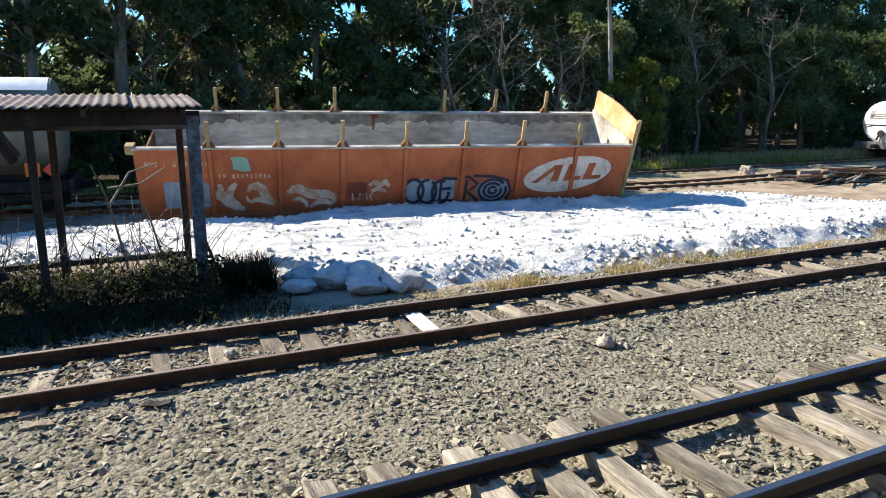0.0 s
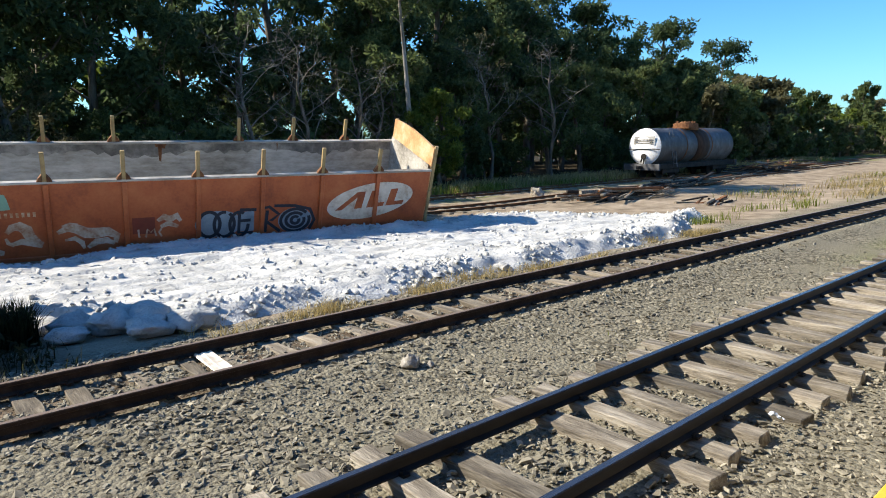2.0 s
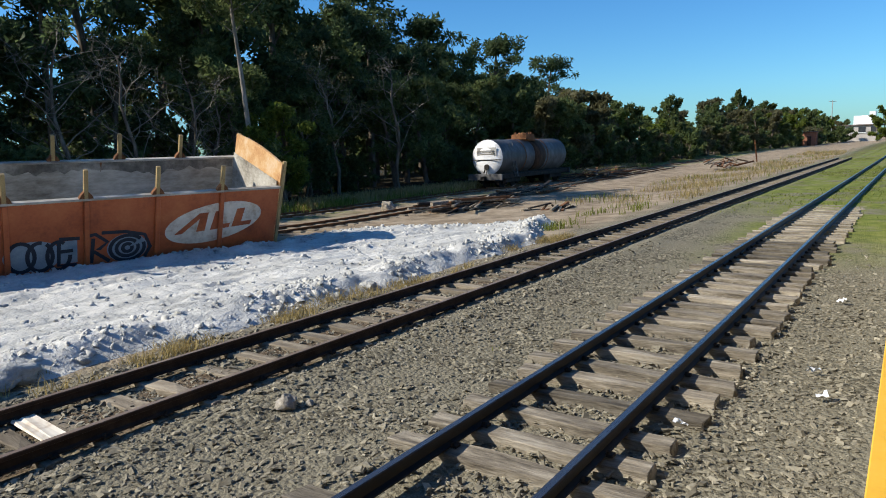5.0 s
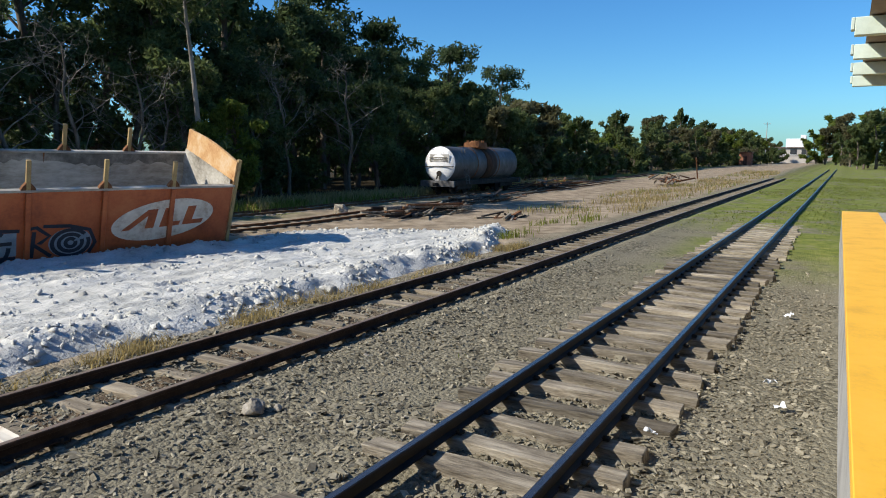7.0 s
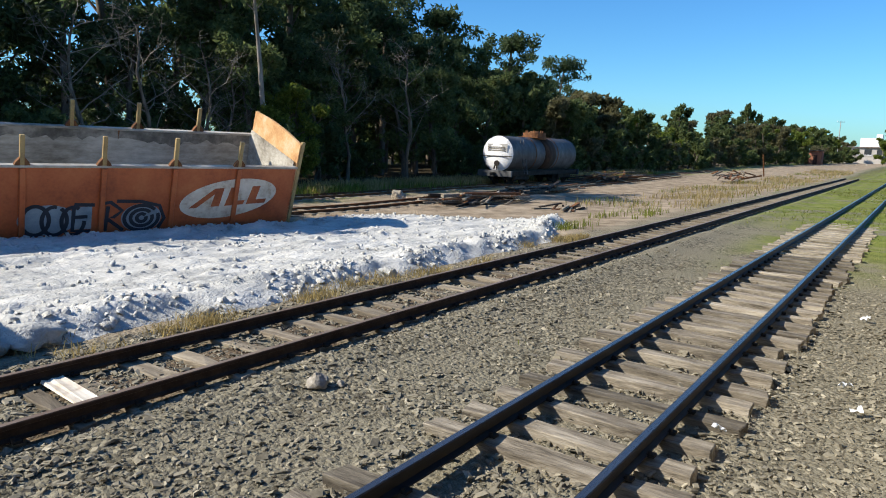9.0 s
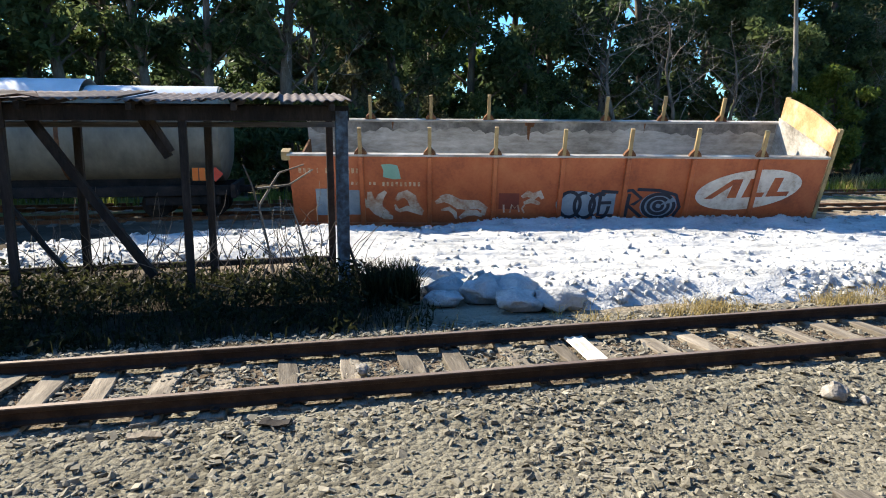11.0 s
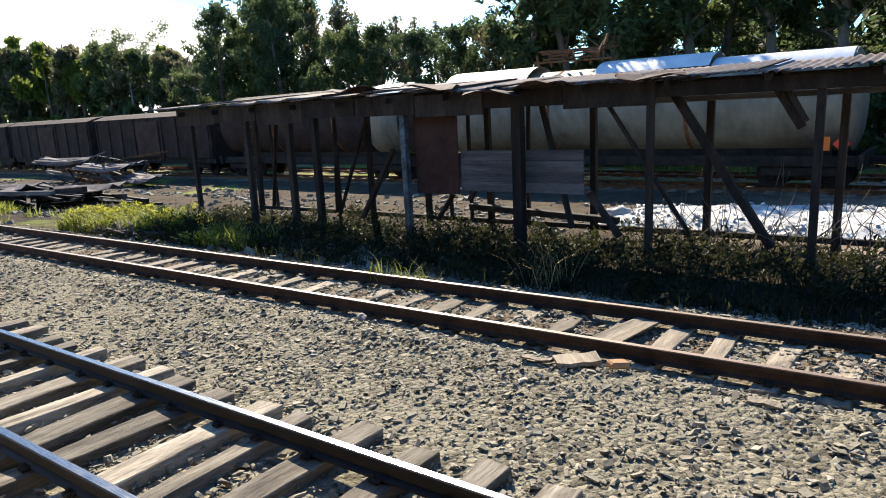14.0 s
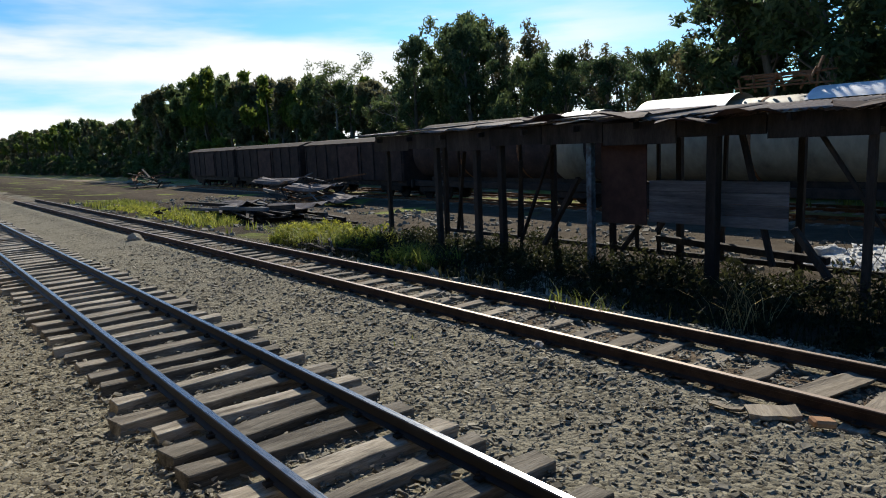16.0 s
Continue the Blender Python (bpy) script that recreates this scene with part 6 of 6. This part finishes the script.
def bramble():
    """Dry brambles tangled in the shed."""
    rng = random.Random(81)
    t = thing("bramble", "tangle of dry bare brambles inside the shed", "bramble")
    for k in range(110):
        p = Vector((rng.uniform(-3.2, 1.5), rng.uniform(8.1, 9.9), -0.35))
        pts = branch_path(rng, p, (rng.uniform(-1, 1), rng.uniform(-0.5, 0.5), rng.uniform(0.7, 1.6)), rng.uniform(0.7, 1.7), 0.42, 7)
        bm = bmesh.new()
        limb(bm, pts, 0.009, 0.003, 4)
        part("stem", bm, "twig", t)
    for pts in (((0.2, 9.9, -0.4), (0.05, 9.9, 0.5), (-0.1, 9.9, 1.1), (-0.22, 9.9, 1.4)), ((0.0, 9.9, 0.7), (0.35, 9.9, 1.25), (0.75, 9.9, 1.38)), ((0.0, 9.9, 1.0), (0.5, 9.9, 1.05), (0.9, 9.9, 1.3)), ((0.75, 9.9, -0.2), (0.62, 9.9, 0.4), (0.5, 9.9, 0.75))):
        bm = bmesh.new()
        limb(bm, [Vector(p) for p in pts], 0.022, 0.012, 5)
        part("stem", bm, "bark_pale", t)
    return t


bramble()


def rock(name, label, x, y, z, size, mat, seed, flat=0.7, category="stone"):
    bm = bmesh.new()
    bmesh.ops.create_icosphere(bm, subdivisions=3, radius=0.5)
    rng = random.Random(seed)
    cuts = [Vector((rng.uniform(-1, 1), rng.uniform(-1, 1), rng.uniform(-0.6, 1))).normalized() for _ in range(9)]
    for v in bm.verts:
        for c in cuts:
            d = v.co.dot(c) - 0.36
            if d > 0:
                v.co -= c * d * 0.9
        v.co *= 1 + (0.32 if mat == "salt" else 0.22) * noise.fractal(v.co * 3.2 + Vector((seed, 0, 0)), 0.7, 2.0, 4)
        v.co.z *= flat
    ob = part(name, bm, mat, smooth=mat == "salt")
    ob.matrix_world = pose(x, y, z, 0, 0, rng.uniform(0, 360)) @ Matrix.Diagonal((size, size * 0.8, size, 1))
    return tagged(ob, label, category)


rock("stone", "pale broken stone lying on the gravel", 4.74, 2.82, -0.125, 0.25, "rock", 3)
rock("stone", "small pale stone beside a larger one", 4.90, 2.70, -0.16, 0.10, "rock", 4)
rock("stone", "round white stone beside the siding rail", -4.49, 3.35, -0.08, 0.16, "rock", 5, 0.6)
rock("stone", "dark boulder beside the siding", -19.4, 3.23, -0.12, 0.6, "stone", 6, 0.6)
rock("stone", "round brown stone on a sleeper of the siding", 1.06, 4.05, -0.07, 0.16, "rock", 7)
rock("stone", "pale stone on the gravel", -0.4, 1.9, -0.15, 0.10, "rock", 8)
rock("stone", "small pale stone in the ballast", 6.6, 3.0, -0.16, 0.09, "rock", 9)
rock("salt_boulder", "white salt boulder beside the wagon end", -4.9, 11.9, -0.25, 0.55, "salt", 10, 0.6, "salt lump")
for i, (x, y, s) in enumerate(((2.3, 7.7, 0.7), (2.55, 7.2, 1.0), (2.95, 6.75, 1.15), (3.4, 6.75, 1.2), (3.15, 6.1, 0.9), (3.7, 6.0, 0.95), (2.4, 6.6, 0.7), (2.8, 7.9, 0.6), (5.6, 5.65, 0.42), (9.2, 5.75, 0.5), (4.5, 6.0, 0.3), (2.6, 7.3, 0.28), (6.8, 6.1, 0.3), (17.8, 8.0, 0.45), (18.6, 7.4, 0.4), (13.6, 11.2, 0.45), (15.0, 10.6, 0.5), (1.0, 13.2, 0.4), (2.9, 13.1, 0.35))):
    rock("salt_boulder", "large lump of caked white salt", x, y, float(ground_z(np.array(x), np.array(y))) + 0.04 + 0.1 * s, 0.72 * s, "salt", 20 + i, 0.45, "salt lump")


def loose_plank(label, x, y, z, l, w, h, turn, mat, name="plank", tilt=0.0):
    bm = box(-l / 2, l / 2, -w / 2, w / 2, 0, h)
    bmesh.ops.subdivide_edges(bm, edges=[e for e in bm.edges if abs((e.verts[0].co - e.verts[1].co).x) > l * 0.5], cuts=3)
    rng = random.Random(int(x * 100 + y * 31))
    for v in bm.verts:
        v.co += Vector((rng.uniform(-0.02, 0.02), rng.uniform(-0.015, 0.015), rng.uniform(-0.008, 0.008)))
    ob = part(name, bm, mat)
    ob.matrix_world = pose(x, y, z, tilt, 0, turn)
    return tagged(ob, label, "plank")


loose_plank("broken grey plank lying beside the siding", -1.98, 3.27, -0.105, 0.36, 0.22, 0.04, 40, "sleeper_old")
ob = part("brick", box(-0.095, 0.095, -0.05, 0.05, 0, 0.06, 0.016), "brickbat")
ob.matrix_world = pose(-1.64, 3.30, -0.10, 8, 10, 60)
tagged(ob, "broken orange brick beside the siding", "brick")
loose_plank("flat pale board on the gravel", -0.50, 3.15, -0.11, 0.22, 0.08, 0.02, -5, "sleeper_old")
loose_plank("flat pale splinter on the gravel", -2.3, 3.15, -0.10, 0.26, 0.07, 0.02, 8, "sleeper_old")
loose_plank("rotten dark board on the gravel", 0.35, 3.15, -0.10, 0.22, 0.1, 0.02, -15, "shed_wood")
loose_plank("white painted board laid across the siding", 3.23, 4.18, -0.125, 0.19, 0.86, 0.02, -4, "white_paint")
loose_plank("short wide plank across the siding", -1.92, 4.18, -0.122, 0.27, 0.9, 0.03, -10, "sleeper_old")

# paper scraps
for i, (x, y) in enumerate(((5.95, -0.36), (8.1, -1.05), (7.4, -1.2), (11.5, -1.0))):
    bm = bmesh.new()
    bmesh.ops.create_grid(bm, x_segments=4, y_segments=4, size=0.05)
    rng = random.Random(i)
    for v in bm.verts:
        v.co.z = rng.uniform(0, 0.05)
    ob = part("paper_scrap", bm, "plastic")
    ob.matrix_world = pose(x, y, -0.10 if y > -0.5 else -0.19, 10, 20, i * 50)
    tagged(ob, "crumpled white paper scrap on the ballast", "litter")


# ---- scrap heaps ----
def scrap_heap(label, x, y, z, length, width, height, n, mats, seed, name="scrap_heap"):
    rng = random.Random(seed)
    t = thing(name, label, "scrap heap")
    for k in range(n):
        l = length * rng.uniform(0.2, 0.55)
        cx, cy = rng.uniform(-0.5, 0.5) * (length - l), rng.uniform(-0.5, 0.5) * width
        top = height * (1 - (2 * abs(cx) / length) ** 2) * rng.uniform(0.05, 0.95)
        a = radians(rng.uniform(-28, 28))
        d = Vector((math.cos(a) * l / 2, math.sin(a) * l / 2, rng.uniform(-0.3, 0.3) * height))
        c = Vector((cx, cy, max(0.04, top)))
        w = rng.uniform(0.05, 0.16)
        part("scrap_piece", beam(c - d, c + d, w, w * rng.uniform(0.2, 1.0), 0.004), rng.choice(mats), t)
    t.matrix_world = pose(x, y, z)
    return t


scrap_heap("long low heap of dark rotten timbers by the siding", -24.4, 8.9, -0.42, 11.0, 2.0, 0.6, 70, ("shed_wood", "shed_wood", "black_iron", "shed_board"), 91)
for i, (x, y, l, turn) in enumerate(((-25.2, 8.6, 4.2, -4), (-21.4, 9.1, 3.6, 8))):
    bm = box(-l / 2, l / 2, -0.5, 0.5, 0, 0.02)
    bmesh.ops.subdivide_edges(bm, edges=bm.edges[:], cuts=5)
    for v in bm.verts:
        v.co.z += 0.06 * math.sin(v.co.y * 14) + 0.10 * (2 * v.co.x / l) ** 2
    ob = part("fallen_sheet", bm, "roof")
    ob.matrix_world = pose(x, y, 0.14, 6, -3, turn)
    tagged(ob, "grey warped roofing sheet lying on the timber heap", "sheet")
scrap_heap("heap of rusty scrap and planks before the covered wagons", -31, 14.6, -0.45, 9, 2.4, 1.25, 44, ("rust", "shed_board", "shed_wood", "black_iron"), 92)
for i, (x, y, l, turn, z) in enumerate(((-29.0, 14.0, 3.2, 12, 0.25), (-26.5, 14.2, 3.0, -6, -0.2), (-33.0, 14.2, 2.8, 30, 0.5))):
    bm = box(-l / 2, l / 2, -0.55, 0.55, 0, 0.02)
    bmesh.ops.subdivide_edges(bm, edges=bm.edges[:], cuts=6)
    for v in bm.verts:
        v.co.z += 0.05 * math.sin(v.co.y * 16) + 0.22 * (2 * v.co.x / l) ** 2
    ob = part("fallen_sheet", bm, "roof")
    ob.matrix_world = pose(x, y, z, 8, 0, turn)
    tagged(ob, "pale buckled roofing sheet on the scrap heap", "sheet")
scrap_heap("far heap of rusty scrap in the yard", -62, 16, -0.4, 7, 2.5, 1.3, 26, ("rust", "black_iron", "shed_wood"), 93)
scrap_heap("small dark heap of rotten wood beside the siding", -27.5, 6.6, -0.42, 1.6, 0.8, 0.5, 10, ("shed_wood", "black_iron"), 94)
scrap_heap("dark branches piled beside the siding rail", -12.9, 5.6, -0.36, 2.6, 0.7, 0.45, 22, ("shed_wood", "twig"), 95)
scrap_heap("rusty scrap and broken sleepers along the yard track", 25.5, 14.2, -0.5, 8, 1.8, 0.5, 40, ("rust", "sleeper_old", "sleeper", "black_iron"), 96)
scrap_heap("broken sleepers and rusty iron before the lone tank wagon", 34, 15.6, -0.5, 9, 2.0, 0.5, 40, ("rust", "sleeper_old", "sleeper", "black_iron"), 97)
scrap_heap("line of old sleepers stacked beside the far yard track", 50, 18.2, -0.45, 14, 1.5, 0.75, 44, ("rust", "sleeper_old", "shed_wood"), 98)
scrap_heap("low strew of broken wood on the dirt", 25.8, 10.4, -0.5, 3.0, 1.2, 0.3, 14, ("sleeper_old", "shed_wood", "rust"), 99)
scrap_heap("reddish heap of scrap in the dry grass", 62, 12, -0.3, 8, 2.4, 0.8, 26, ("rust", "sleeper_old"), 89)
rock("stump", "old grey tree stump beside the yard track", 23.4, 17.2, -0.3, 0.75, "sleeper", 51, 0.9, "stump")
tagged(part("post", beam((77, 12.2, -0.3), (75.6, 12.2, 1.9), 0.12, 0.10), "rust"), "leaning rusty post in the dry grass", "post")


# ---- far end: brick hut, pale building, poles ----
hut = thing("brick_hut", "small far red brick hut beside the line", "hut")
part("wall", box(168, 171, 17.3, 19.9, -0.4, 2.9, 0.02), "brick", hut)
part("roof", box(167.8, 171.2, 17.1, 20.1, 2.9, 3.05, 0.02), "roof", hut)
part("door", box(167.96, 168.0, 18.2, 19.0, 0.0, 2.0), "shed_rusty", hut)
hall = thing("far_building", "long pale building with a white upper storey in the distance", "building")
part("wall", box(236, 262, 9.6, 19, -0.4, 4.6, 0.05), "house_wall", hall)
part("roof", box(235.5, 262.5, 8.2, 19.4, 4.6, 4.9, 0.05), "roof", hall)
part("upper_storey", box(238, 260, 11.6, 15.6, 4.9, 7.5, 0.05), "white_wall", hall)
part("tower", box(237, 241, 10.0, 11.6, 4.9, 8.6, 0.05), "white_wall", hall)
for k in range(3):
    win = part("window", box(235.9, 236.0, 9.2 + 3.1 * k, 11 + 3.1 * k, 2.6, 4.2), "glass_dark", hall)
    part("sill", box(235.8, 236.0, 9.1 + 3.1 * k, 11.1 + 3.1 * k, 2.4, 2.6), "white_wall", win)


def pole(x, y, h, label):
    p = thing("utility_pole", label, "utility pole")
    part("pole", tube((x, y, -0.6), (x, y, h), 0.14, 0.09, 10), "concrete", p)
    part("cross_arm", box(x - 0.06, x + 0.06, y - 1.0, y + 1.0, h - 0.5, h - 0.38), "shed_wood", p)
    for k in (-0.8, 0, 0.8):
        part("insulator", tube((x, y + k, h - 0.38), (x, y + k, h - 0.2), 0.05), "white_wall", p)
    return p


for x, y, h in ((100, -7.5, 9.0), (126, -8.5, 8.5), (150, -8, 8.5), (225, 20, 12)):
    pole(x, y, h, "grey far utility pole with a cross arm")
